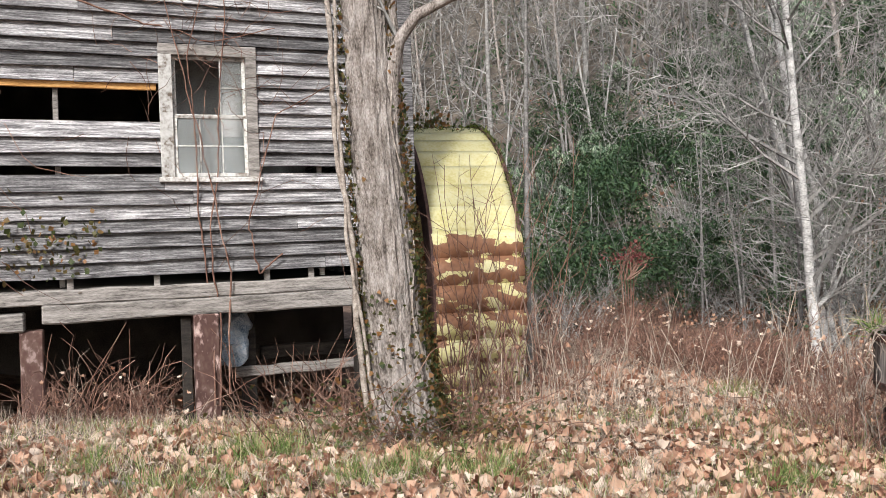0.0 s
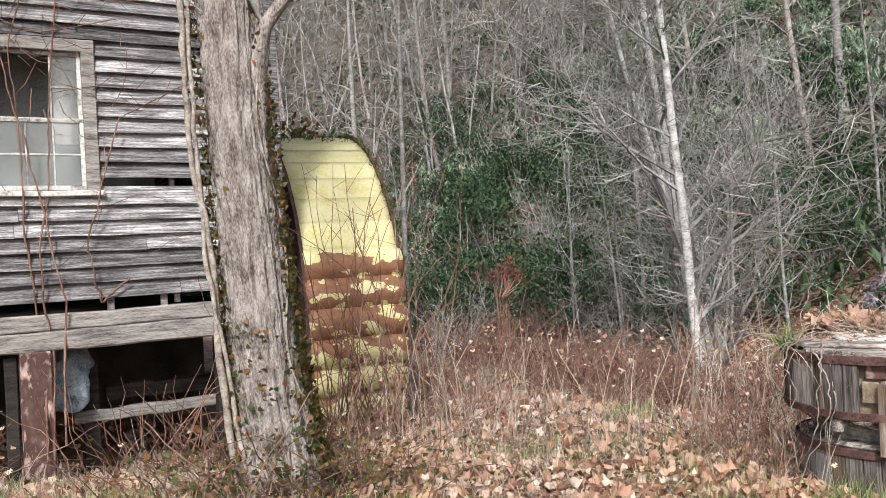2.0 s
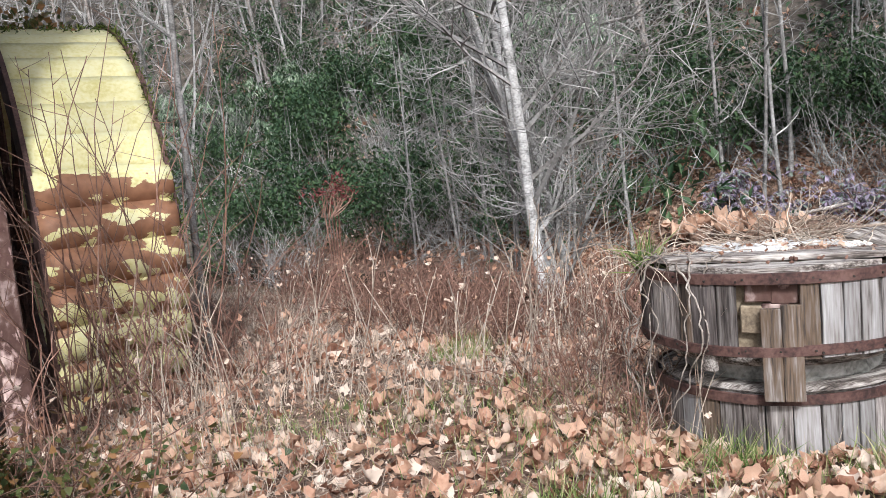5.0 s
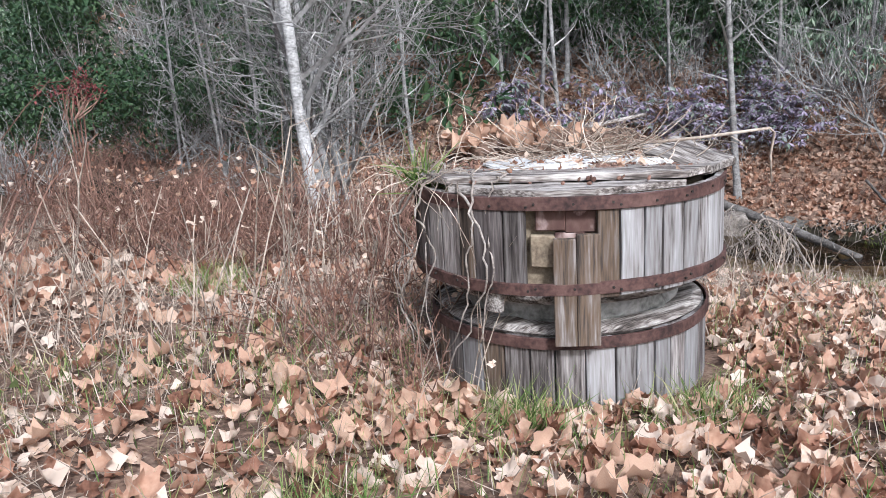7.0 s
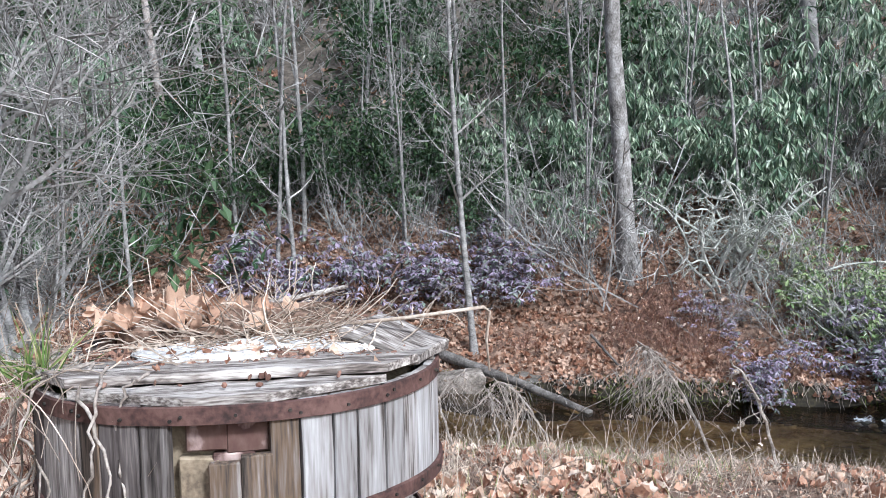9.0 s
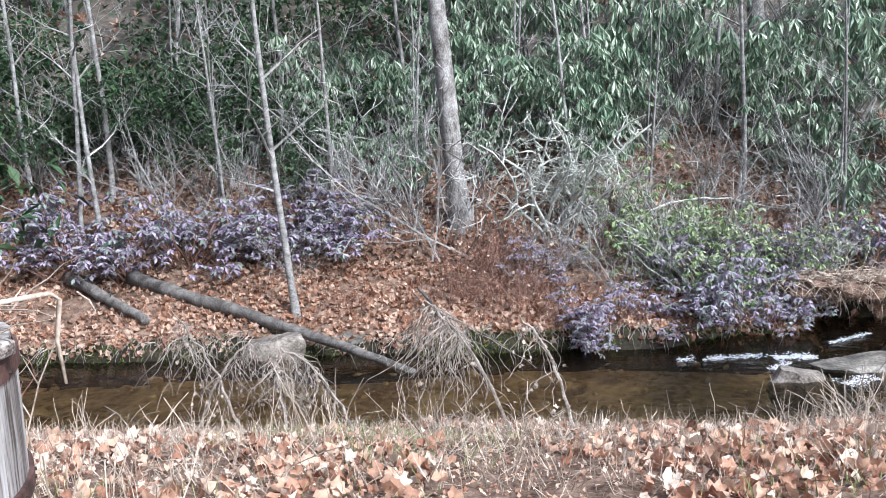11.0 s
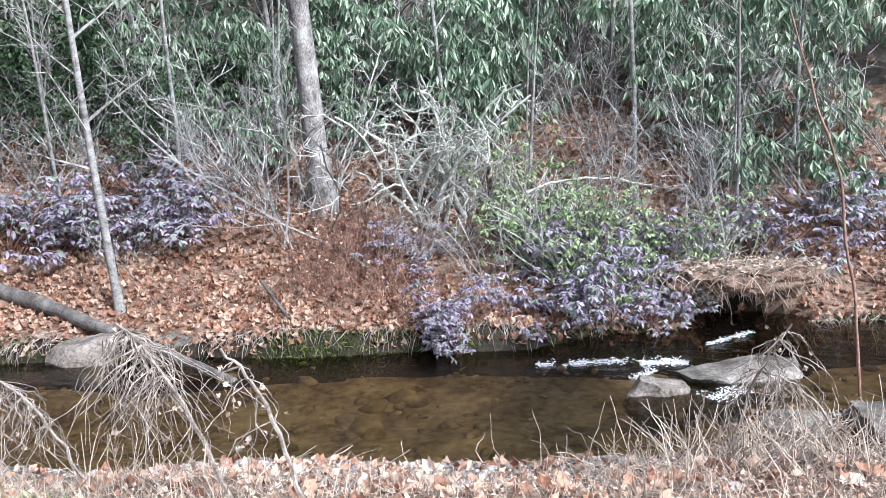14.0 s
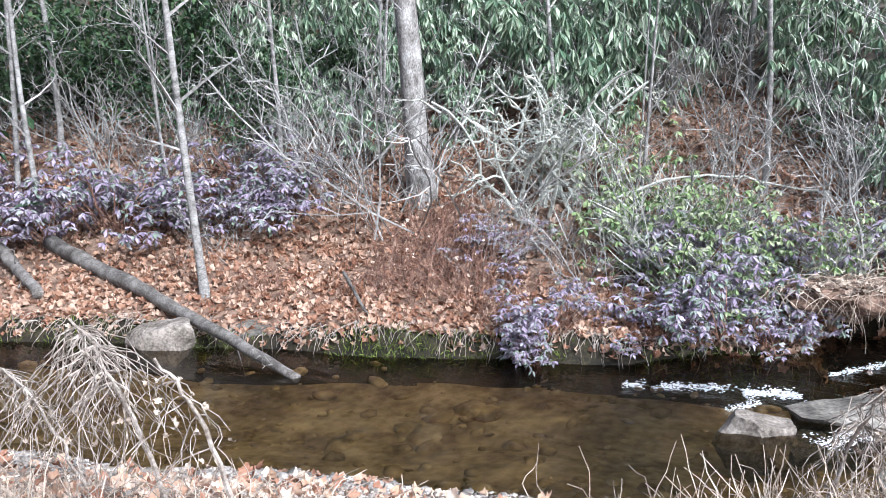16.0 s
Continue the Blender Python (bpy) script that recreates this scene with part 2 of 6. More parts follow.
def wheel_paint():
    """Pale yellow paint that has peeled off brown rust on the lower plates."""
    m = material("yellow_wheel_paint", [(0.56, 0.5, 0.2), (0.68, 0.63, 0.33), (0.72, 0.69, 0.43)], 5.0, fine=30, by_object=0.08, rough=0.55, bump=0.2)
    n, l = m.node_tree.nodes, m.node_tree.links
    b = n["Principled BSDF"]
    yellow = b.inputs["Base Color"].links[0].from_socket
    geo = n.new("ShaderNodeNewGeometry")
    sep = n.new("ShaderNodeSeparateXYZ")
    l.new(geo.outputs["Position"], sep.inputs[0])
    hgt = n.new("ShaderNodeValToRGB")
    bands = hgt.color_ramp.elements
    for at, worn in ((0.1, 0.3), (0.3, 0.33), (0.42, 0.42), (0.68, 0.45), (0.735, 0.36), (0.765, 0.05)):
        e = bands.new(at)
        e.color = (worn, worn, worn, 1)
    bands[0].color, bands[-1].color = (0.3, 0.3, 0.3, 1), (0, 0, 0, 1)
    span = n.new("ShaderNodeMapRange")
    span.inputs["From Min"].default_value, span.inputs["From Max"].default_value = -0.6, 2.3
    l.new(sep.outputs["Z"], span.inputs["Value"])
    l.new(span.outputs[0], hgt.inputs["Fac"])
    nz = n.new("ShaderNodeTexNoise")
    nz.inputs["Scale"].default_value, nz.inputs["Detail"].default_value = 4.5, 10.0
    mp = n.new("ShaderNodeMapping")
    mp.inputs["Scale"].default_value = (1, 1, 1.8)
    l.new(geo.outputs["Position"], mp.inputs["Vector"])
    l.new(mp.outputs[0], nz.inputs["Vector"])
    both = n.new("ShaderNodeMath")
    both.operation = "ADD"
    l.new(hgt.outputs[0], both.inputs[0])
    l.new(nz.outputs[0], both.inputs[1])
    cut = n.new("ShaderNodeMapRange")
    cut.inputs["From Min"].default_value, cut.inputs["From Max"].default_value = 0.88, 0.895
    l.new(both.outputs[0], cut.inputs["Value"])
    rust = n.new("ShaderNodeValToRGB")
    rust.color_ramp.elements[0].color, rust.color_ramp.elements[1].color = (0.13, 0.06, 0.035, 1), (0.4, 0.2, 0.11, 1)
    nz2 = n.new("ShaderNodeTexNoise")
    nz2.inputs["Scale"].default_value = 12.0
    l.new(geo.outputs["Position"], nz2.inputs["Vector"])
    l.new(nz2.outputs[0], rust.inputs["Fac"])
    mx = n.new("ShaderNodeMix")
    mx.data_type = "RGBA"
    l.new(cut.outputs[0], mx.inputs["Factor"])
    l.new(yellow, mx.inputs[6])
    l.new(rust.outputs["Color"], mx.inputs[7])
    l.new(mx.outputs[2], b.inputs["Base Color"])
    return m


def water_material():
    m = bpy.data.materials.new("clear_creek_water")
    m.use_nodes = True
    n, l = m.node_tree.nodes, m.node_tree.links
    n.remove(n["Principled BSDF"])
    clear, gloss, fres, mx = n.new("ShaderNodeBsdfTransparent"), n.new("ShaderNodeBsdfGlossy"), n.new("ShaderNodeFresnel"), n.new("ShaderNodeMixShader")
    clear.inputs["Color"].default_value = (0.7, 0.61, 0.44, 1)
    gloss.inputs["Roughness"].default_value = 0.06
    fres.inputs["IOR"].default_value = 1.33
    co, mp = n.new("ShaderNodeTexCoord"), n.new("ShaderNodeMapping")
    mp.inputs["Rotation"].default_value, mp.inputs["Scale"].default_value = (0, 0, radians(25)), (2.2, 0.8, 1)
    l.new(co.outputs["Object"], mp.inputs["Vector"])
    nz = n.new("ShaderNodeTexNoise")
    nz.inputs["Scale"].default_value, nz.inputs["Detail"].default_value = 2.5, 4.0
    l.new(mp.outputs[0], nz.inputs["Vector"])
    bp = n.new("ShaderNodeBump")
    bp.inputs["Strength"].default_value, bp.inputs["Distance"].default_value = 0.5, 0.05
    l.new(nz.outputs[0], bp.inputs["Height"])
    l.new(bp.outputs[0], gloss.inputs["Normal"])
    l.new(bp.outputs[0], fres.inputs["Normal"])
    l.new(fres.outputs[0], mx.inputs[0])
    l.new(clear.outputs[0], mx.inputs[1])
    l.new(gloss.outputs[0], mx.inputs[2])
    l.new(mx.outputs[0], n["Material Output"].inputs["Surface"])
    return m


def glass_material():
    m = bpy.data.materials.new("dusty_window_glass")
    m.use_nodes = True
    n, l = m.node_tree.nodes, m.node_tree.links
    n.remove(n["Principled BSDF"])
    clear, gloss, dust, fres = n.new("ShaderNodeBsdfTransparent"), n.new("ShaderNodeBsdfGlossy"), n.new("ShaderNodeBsdfDiffuse"), n.new("ShaderNodeFresnel")
    gloss.inputs["Roughness"].default_value = 0.05
    dust.inputs["Color"].default_value = (0.5, 0.53, 0.52, 1)
    fres.inputs["IOR"].default_value = 1.5
    film, mx = n.new("ShaderNodeMixShader"), n.new("ShaderNodeMixShader")
    film.inputs[0].default_value = 0.3
    l.new(clear.outputs[0], film.inputs[1])
    l.new(dust.outputs[0], film.inputs[2])
    l.new(fres.outputs[0], mx.inputs[0])
    l.new(film.outputs[0], mx.inputs[1])
    l.new(gloss.outputs[0], mx.inputs[2])
    l.new(mx.outputs[0], n["Material Output"].inputs["Surface"])
    return m


YELLOW, WATER, GLASS = wheel_paint(), water_material(), glass_material()


# building helpers
class Soup:
    """Gathers tubes, leaves and blocks into one mesh."""

    def __init__(self):
        self.v, self.f, self.n = [], [], 0

    def add(self, v, f):
        self.v.append(np.asarray(v, float))
        self.f.extend([tuple(i + self.n for i in q) for q in f])
        self.n += len(v)

    def tube(self, pts, radii, sides=4, cap=False):
        p = np.asarray(pts, float)
        r = np.broadcast_to(np.asarray(radii, float), (len(p),))
        tan = np.gradient(p, axis=0)
        tan /= np.linalg.norm(tan, axis=1)[:, None] + 1e-9
        ref = np.array((0.13, 0.91, 0.4)) if abs(tan[0][2]) > 0.6 else np.array((0.1, 0.2, 0.97))
        u = np.cross(tan, ref)
        u /= np.linalg.norm(u, axis=1)[:, None] + 1e-9
        w = np.cross(tan, u)
        ang = np.arange(sides) * (2 * math.pi / sides)
        ring = p[:, None] + r[:, None, None] * (np.cos(ang)[None, :, None] * u[:, None] + np.sin(ang)[None, :, None] * w[:, None])
        f = []
        for i in range(len(p) - 1):
            for j in range(sides):
                k = (j + 1) % sides
                f.append((i * sides + j, i * sides + k, (i + 1) * sides + k, (i + 1) * sides + j))
        if cap:
            f.append(tuple(range(sides))[::-1])
            f.append(tuple((len(p) - 1) * sides + j for j in range(sides)))
        self.add(ring.reshape(-1, 3), f)

    def twig(self, pts, radii):
        """A three-sided twig that ends in a point."""
        p = np.asarray(pts[:-1], float)
        tan = np.asarray(pts[1], float) - p[0]
        u = np.cross(tan, (0.31, 0.52, 0.8))
        u /= np.linalg.norm(u) + 1e-9
        w = np.cross(tan, u)
        w /= np.linalg.norm(w) + 1e-9
        tri = np.stack([u, -0.5 * u + 0.866 * w, -0.5 * u - 0.866 * w])
        ring = p[:, None] + np.asarray(radii)[: len(p), None, None] * tri[None]
        f = []
        for i in range(len(p) - 1):
            a = i * 3
            f += [(a, a + 1, a + 4, a + 3), (a + 1, a + 2, a + 5, a + 4), (a + 2, a, a + 3, a + 5)]
        a = (len(p) - 1) * 3
        f += [(a, a + 1, a + 3), (a + 1, a + 2, a + 3), (a + 2, a, a + 3)]
        self.add(np.concatenate([ring.reshape(-1, 3), [pts[-1]]]), f)

    def many(self, shape, faces, mats, offs):
        """One shape many times: mats (n, 3, 3), offs (n, 3)."""
        shape = np.asarray(shape, float)
        allv = np.einsum("nij,kj->nki", mats, shape) + offs[:, None]
        k = len(shape)
        for i in range(len(offs)):
            b = self.n + i * k
            self.f.extend([tuple(b + q for q in f) for f in faces])
        self.v.append(allv.reshape(-1, 3))
        self.n += len(offs) * k

    def mesh(self, name, mat, smooth=False):
        me = bpy.data.meshes.new(name)
        me.from_pydata(np.concatenate(self.v).tolist(), [], self.f)
        me.materials.append(mat)
        if smooth:
            me.polygons.foreach_set("use_smooth", [True] * len(me.polygons))
        me.update()
        return me


def part(name, mesh, mat, parent, label=""):
    """Links a bmesh, soup or mesh as one mesh object under a thing or a part."""
    if isinstance(mesh, Soup):
        mesh = mesh.mesh(name, mat)
    elif isinstance(mesh, bmesh.types.BMesh):
        me = bpy.data.meshes.new(name)
        mesh.to_mesh(me)
        mesh.free()
        me.materials.append(mat)
        mesh = me
    ob = new(name, mesh)
    ob.parent = parent
    return tagged(ob, label)


def thing(name, m, label, category, group="", kind=""):
    ob = new(name)
    ob.matrix_world = m
    return tagged(ob, label, category, group, kind)


def block(size, centre=(0, 0, 0), bevel=0.006, worn=0.0, seed=0, cuts=0):
    """A bevelled box; worn: its corners wander by so much."""
    bm = bmesh.new()
    bmesh.ops.create_cube(bm, size=1)
    for v in bm.verts:
        v.co = Vector((v.co.x * size[0], v.co.y * size[1], v.co.z * size[2]))
    if cuts:
        longest = max(range(3), key=lambda i: size[i])
        es = [e for e in bm.edges if abs((e.verts[0].co - e.verts[1].co)[longest]) > 0.9 * size[longest]]
        bmesh.ops.subdivide_edges(bm, edges=es, cuts=cuts)
    if bevel:
        bmesh.ops.bevel(bm, geom=list(bm.edges), offset=bevel, segments=1, affect="EDGES", clamp_overlap=True)
    rng = random.Random(seed)
    ph = [rng.uniform(0, 9) for _ in range(3)]
    for v in bm.verts:
        if worn:
            k = noise.noise_vector(Vector((v.co.x * 4 + ph[0], v.co.y * 4 + ph[1], v.co.z * 4 + ph[2])))
            v.co += k * worn
        v.co += Vector(centre)
    return bm


# the lie of the land: levels across the creek, from the far hill to the near meadow
ACROSS = [-90, -48, -9.2, -7.2, -5.7, -4.2, -3.4, -3.25, -3.0, -1.6, -0.2, 0, 0.6, 1.2, 2.2, 3.2, 4.5, 6, 7, 9, 12, 20, 90, 900]
LEVEL = [30, 27, 1.2, -0.1, -0.95, -1.46, -1.66, -1.86, -2.12, -2.2, -2.0, -1.85, -1.68, -1.45, -1.05, -0.72, -0.48, -0.3, -0.16, -0.1, 0, 0.2, 0.6, 1.0]
WATER_Z = -1.85


def across(x, y):
    """Metres from the near water's edge, positive on the near side."""
    return -(x - 10.7) * 0.906 - (y - 7.3) * 0.423


def ground_z(x, y):
    s = across(x, y)
    bump = noise.noise(Vector((x * 0.35, y * 0.35, 0))) * 0.12 + noise.noise(Vector((x * 1.3, y * 1.3, 4))) * 0.05
    edge = 0.28 * noise.noise(Vector((x * 0.5, y * 0.5, 9))) if -6 < s < 2 else 0
    if s < -9:
        bump *= 1 + min(12, (-s - 9) * 0.4)
    near = 0.5 if math.hypot(x, y) > 2 else 0.2
    u = -(x - 10.7) * 0.423 + (y - 7.3) * 0.906
    closing = 0.45 * min(60.0, max(0.0, u - 42))
    z = closing + float(np.interp(s + edge, ACROSS, LEVEL)) + bump * (near if s > 2 else 1)
    crest = 0.06 * math.exp(-(((x + 0.8) / 2.6) ** 2 + ((y - 5.9) / 1.0) ** 2))
    pit = 1.3 * math.exp(-(((x - 0.1) / 1.3) ** 2 + ((y - 12.3) / 2.0) ** 4))
    under = 0.42 * math.exp(-(((x + 2.5) / 3.0) ** 4 + ((y - 9.9) / 2.2) ** 4))
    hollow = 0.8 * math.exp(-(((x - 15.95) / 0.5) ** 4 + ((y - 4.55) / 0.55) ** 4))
    dip = 0.13 * math.exp(-((x - 3.7) ** 2 + (y - 6.0) ** 2) / 1.3)
    return z + crest - pit - under - dip - hollow


def on_ground(x, y, dz=0.0):
    return Vector((x, y, ground_z(x, y) + dz))


# ground, one sheet to the horizon
def build_ground():
    """Laid out along and across the creek, finest near the walk."""
    us = np.concatenate([np.arange(-900, -60, 70), np.arange(-60, -13, 2.5), np.arange(-13, 19, 0.24), np.arange(19, 60, 1.0), np.arange(60, 130, 6), np.arange(130, 900, 70)])
    ss = np.concatenate([np.arange(-900, -60, 70), np.arange(-60, -10, 1.2), np.arange(-10, -3.8, 0.24), np.arange(-3.8, -2.8, 0.07), np.arange(-2.8, 14, 0.24), np.arange(14, 60, 2.5), np.arange(60, 900, 70)])
    v, f = [], []
    for u in us:
        for s in ss:
            x, y = 10.7 - 0.423 * u - 0.906 * s, 7.3 + 0.906 * u - 0.423 * s
            v.append((x, y, ground_z(x, y)))
    w = len(ss)
    f = [(j * w + i, (j + 1) * w + i, (j + 1) * w + i + 1, j * w + i + 1)[::-1] for j in range(len(us) - 1) for i in range(w - 1)]
    me = bpy.data.meshes.new("ground")
    me.from_pydata(v, [], f)
    for m in (SOIL, BED, SHADED_BANK, FOREST_FLOOR):
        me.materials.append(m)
    for p in me.polygons:
        p.use_smooth = True
        x, y = p.center.x, p.center.y
        s = across(x, y) + 0.28 * noise.noise(Vector((x * 0.5, y * 0.5, 9)))
        u = -(x - 10.7) * 0.423 + (y - 7.3) * 0.906
        if -2.9 < s < 0.15:
            p.material_index = 1
        # shade under the bank edge and inside the hollow, painted as near-black soil
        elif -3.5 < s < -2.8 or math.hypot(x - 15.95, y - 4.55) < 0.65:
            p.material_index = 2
        # far slopes take the soil with woodland shade in its colour
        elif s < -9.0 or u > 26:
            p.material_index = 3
    tagged(new("ground", me), "uneven brown soil under fallen leaves and dry grass", "ground", kind="structure")


build_ground()


def build_water():
    al = Vector((-0.423, 0.906, 0))
    base = Vector((10.7, 7.3, WATER_Z))
    cr = Vector((0.906, 0.423, 0))
    v, f = [], []
    us = np.arange(-30, 70, 0.5)
    ks = np.arange(-0.9, 4.3, 0.2)
    for u in us:
        for k in ks:
            p = base + al * u + cr * k
            rough = max(0, 1 - abs(u + 2.4) / 2.0)
            up = 0.14 * max(0.0, min(1.0, (-u - 2.0) / 1.0))
            v.append((p.x, p.y, p.z + up + 0.05 * rough * noise.noise(p * 2.6)))
    w = len(ks)
    f = [(j * w + i, j * w + i + 1, (j + 1) * w + i + 1, (j + 1) * w + i) for j in range(len(us) - 1) for i in range(w - 1)]
    me = bpy.data.meshes.new("water")
    me.from_pydata(v, [], f)
    me.materials.append(WATER)
    me.polygons.foreach_set("use_smooth", [True] * len(f))
    tagged(new("water", me), "clear brown creek water over a sandy bed", "water", kind="structure")


build_water()

# the old mill
MILL = pose(-2.0, 8.85, 0, 0, 0, 21.7)
mill = thing("mill_building", MILL, "weathered grey clapboard mill standing on posts", "mill")
CORNER, LEFT_END = 1.82, -6.5
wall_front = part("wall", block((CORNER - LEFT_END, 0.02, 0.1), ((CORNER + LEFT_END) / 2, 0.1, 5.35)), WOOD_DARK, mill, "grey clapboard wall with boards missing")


def clapboard(x0, x1, z, height, seed):
    """A wedge-shaped board, thick at its foot, with a slightly ragged lower edge."""
    rng = random.Random(seed)
    n = max(2, int((x1 - x0) / 0.35))
    v, f = [], []
    tilt = rng.uniform(-0.012, 0.012)
    ph = rng.uniform(0, 50)
    for i in range(n + 1):
        k = i / n
        x = x0 + (x1 - x0) * k
        sag = tilt * (k - 0.5) + 0.008 * noise.noise(Vector((x * 1.7 + ph, ph, 0)))
        foot = z + sag + 0.006 * noise.noise(Vector((x * 7 + ph, 0, ph)))
        curl = 0.014 * noise.noise(Vector((x * 2 + ph, 3, 1)))
        top = z + height + 0.028 + sag
        v += [(x, -0.064 + curl, foot), (x, -0.03 + curl, foot), (x, 0.004, top), (x, -0.006, top)]
    for i in range(n):
        a, b = i * 4, i * 4 + 4
        for j in range(4):
            k = (j + 1) % 4
            f.append((a + j, b + j, b + k, a + k))
    f += [(0, 1, 2, 3), (n * 4 + 3, n * 4 + 2, n * 4 + 1, n * 4)]
    me = bpy.data.meshes.new("clapboard")
    me.from_pydata(v, [], [q[::-1] for q in f])
    me.materials.append(WOOD_GREY)
    return me


WX0, WX1, WZ0, WZ1 = -0.87, 0.10, 2.18, 3.52
levels = [(1.24 + 0.14 * i, 0.14) for i in range(7)]
levels += [(2.32 + 0.1365 * i, 0.1365) for i in range(21)]
seed = 100
for i, (z, h) in enumerate(levels):
    rng = random.Random(i * 7 + 3)
    spans = [(LEFT_END, CORNER - 0.16)]
    if z + h > WZ0 + 0.05 and z < WZ1 - 0.02:
        spans = [(LEFT_END, WX0 + 0.01), (WX1 - 0.01, CORNER - 0.16)]
        if 2.7 < z + 0.05 < 3.12:
            spans = spans[1:]
    if z < 1.6:
        spans = [(a, min(b, CORNER - 0.16 - 0.12 * (1.7 - z))) for a, b in spans]
    for a, b in spans:
        cutp = a
        while b - cutp > 0.05:
            stop = min(b, cutp + rng.uniform(1.6, 3.6))
            if b - stop < 0.5:
                stop = b
            seed += 1
            ob = part("clapboard", clapboard(cutp + 0.002, stop - 0.002, z + rng.uniform(-0.006, 0.006), h, seed), WOOD_GREY, wall_front)
            cutp = stop
part("fresh_board", block((3.4, 0.03, 0.09), (WX0 - 1.72, -0.015, 3.12), worn=0.01, cuts=8), WOOD_FRESH, wall_front, "yellow fresh split board above the gap")
for x in (-3.9, -2.85, -1.82):
    part("stud", block((0.05, 0.05, 4.1), (x, 0.05, 3.2), 0.004), WOOD_BEAM, wall_front)
for x in (0.75, 1.45):
    part("stud", block((0.05, 0.05, 4.1), (x, 0.05, 3.2), 0.004), WOOD_BEAM, wall_front)
for x in (-1.75, -0.95, 0.15, 0.62):
    part("stud", block((0.06, 0.05, 0.3), (x, 0.02, 1.16), 0.004), WOOD_BEAM, wall_front)
part("corner_board", block((0.15, 0.045, 3.6), (CORNER - 0.075, -0.035, 3.55), 0.006, 0.008, 3, 10), WOOD_GREY, wall_front, "pale grey corner board")
# sill beam and posts
part("beam", block((1.6, 0.24, 0.17), (-2.95, -0.03, 0.84), 0.015, 0.015, 1, 10), WOOD_BEAM, mill, "heavy hewn grey sill beam")
part("beam", block((3.6, 0.24, 0.18), (-0.2, -0.02, 0.9), 0.015, 0.02, 2, 14), WOOD_BEAM, mill, "heavy hewn grey sill beam")
part("beam", block((5.1, 0.2, 0.14), (-1.25, 0.0, 1.06), 0.012, 0.015, 3, 16), WOOD_BEAM, mill)
part("beam", block((3.0, 0.24, 0.3), (-5.2, 0.0, 0.9), 0.012, 0.015, 4, 10), WOOD_BEAM, mill)
for x, y, wd, top in ((-2.1, -0.02, 0.21, 0.76), (-0.5, -0.04, 0.25, 0.82), (0.0, 0.5, 0.16, 0.85), (1.2, 0.15, 0.18, 0.85), (-3.6, 0.05, 0.22, 0.76), (-5.2, 0.05, 0.22, 0.76), (1.62, 3.6, 0.25, 0.9), (-2.1, 3.6, 0.25, 0.9)):
    part("post", block((wd, wd * 0.9, top + 0.75), (x, y, (top - 0.75) / 2), 0.012, 0.008, int(x * 10), 8), RED_POST if y < 0.1 else WOOD_DARK, mill, "red-brown painted post with peeling paint" if y < 0.1 else "")
part("post", block((0.2, 0.17, 1.95), (1.74, 0.06, 0.4), 0.012, 0.014, 21, 10), RED_POST, mill, "dark rusty-red corner post")
part("post", block((0.15, 0.13, 1.5), (1.42, 0.25, 0.2), 0.012, 0.014, 22, 8), MOSSY, mill, "yellow-green mossy post under the sill")
part("rail", block((1.5, 0.09, 0.11), (0.6, 0.42, 0.12), 0.012, 0.02, 6, 8), WOOD_BEAM, mill)
part("plank", block((0.1, 0.06, 1.4), (-0.69, -0.02, 0.08), 0.008, 0.01, 9, 6), WOOD_DARK, mill)
part("rail", block((1.1, 0.12, 0.14), (0.72, 0.7, 0.28), 0.012, 0.02, 5, 8), WOOD_DARK, mill)
# floor, other walls and roof; inner faces carry the room's shade in their colour
DEEP = 5.2
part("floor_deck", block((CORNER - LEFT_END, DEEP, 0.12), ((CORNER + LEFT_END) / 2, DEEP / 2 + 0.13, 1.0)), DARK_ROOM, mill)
part("side_wall", block((0.1, DEEP, 4.3), (CORNER - 0.07, DEEP / 2 + 0.05, 3.2)), WOOD_GREY, mill)
part("side_wall", block((0.1, DEEP, 4.3), (LEFT_END, DEEP / 2 + 0.05, 3.2)), WOOD_GREY, mill)
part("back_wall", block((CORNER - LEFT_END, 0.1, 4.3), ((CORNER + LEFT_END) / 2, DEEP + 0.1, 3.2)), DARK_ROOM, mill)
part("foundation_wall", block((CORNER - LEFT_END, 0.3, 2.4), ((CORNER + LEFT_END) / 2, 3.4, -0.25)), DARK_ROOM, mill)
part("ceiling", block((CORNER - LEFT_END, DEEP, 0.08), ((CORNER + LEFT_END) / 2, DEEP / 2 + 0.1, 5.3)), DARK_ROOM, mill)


def roof():
    bm = bmesh.new()
    x0, x1 = LEFT_END - 0.3, CORNER + 0.25
    v = [bm.verts.new(c) for x in (x0, x1) for c in ((x, -0.4, 5.25), (x, DEEP / 2, 7.2), (x, DEEP + 0.4, 5.25), (x, DEEP + 0.4, 5.35), (x, DEEP / 2, 7.32), (x, -0.4, 5.35))]
    for i in range(6):
        j = (i + 1) % 6
        bm.faces.new((v[i], v[j], v[j + 6], v[i + 6]))
    bm.faces.new(v[:6][::-1])
    bm.faces.new(v[6:])
    return bm


part("roof", roof(), IRON, mill, "rusted metal roof")
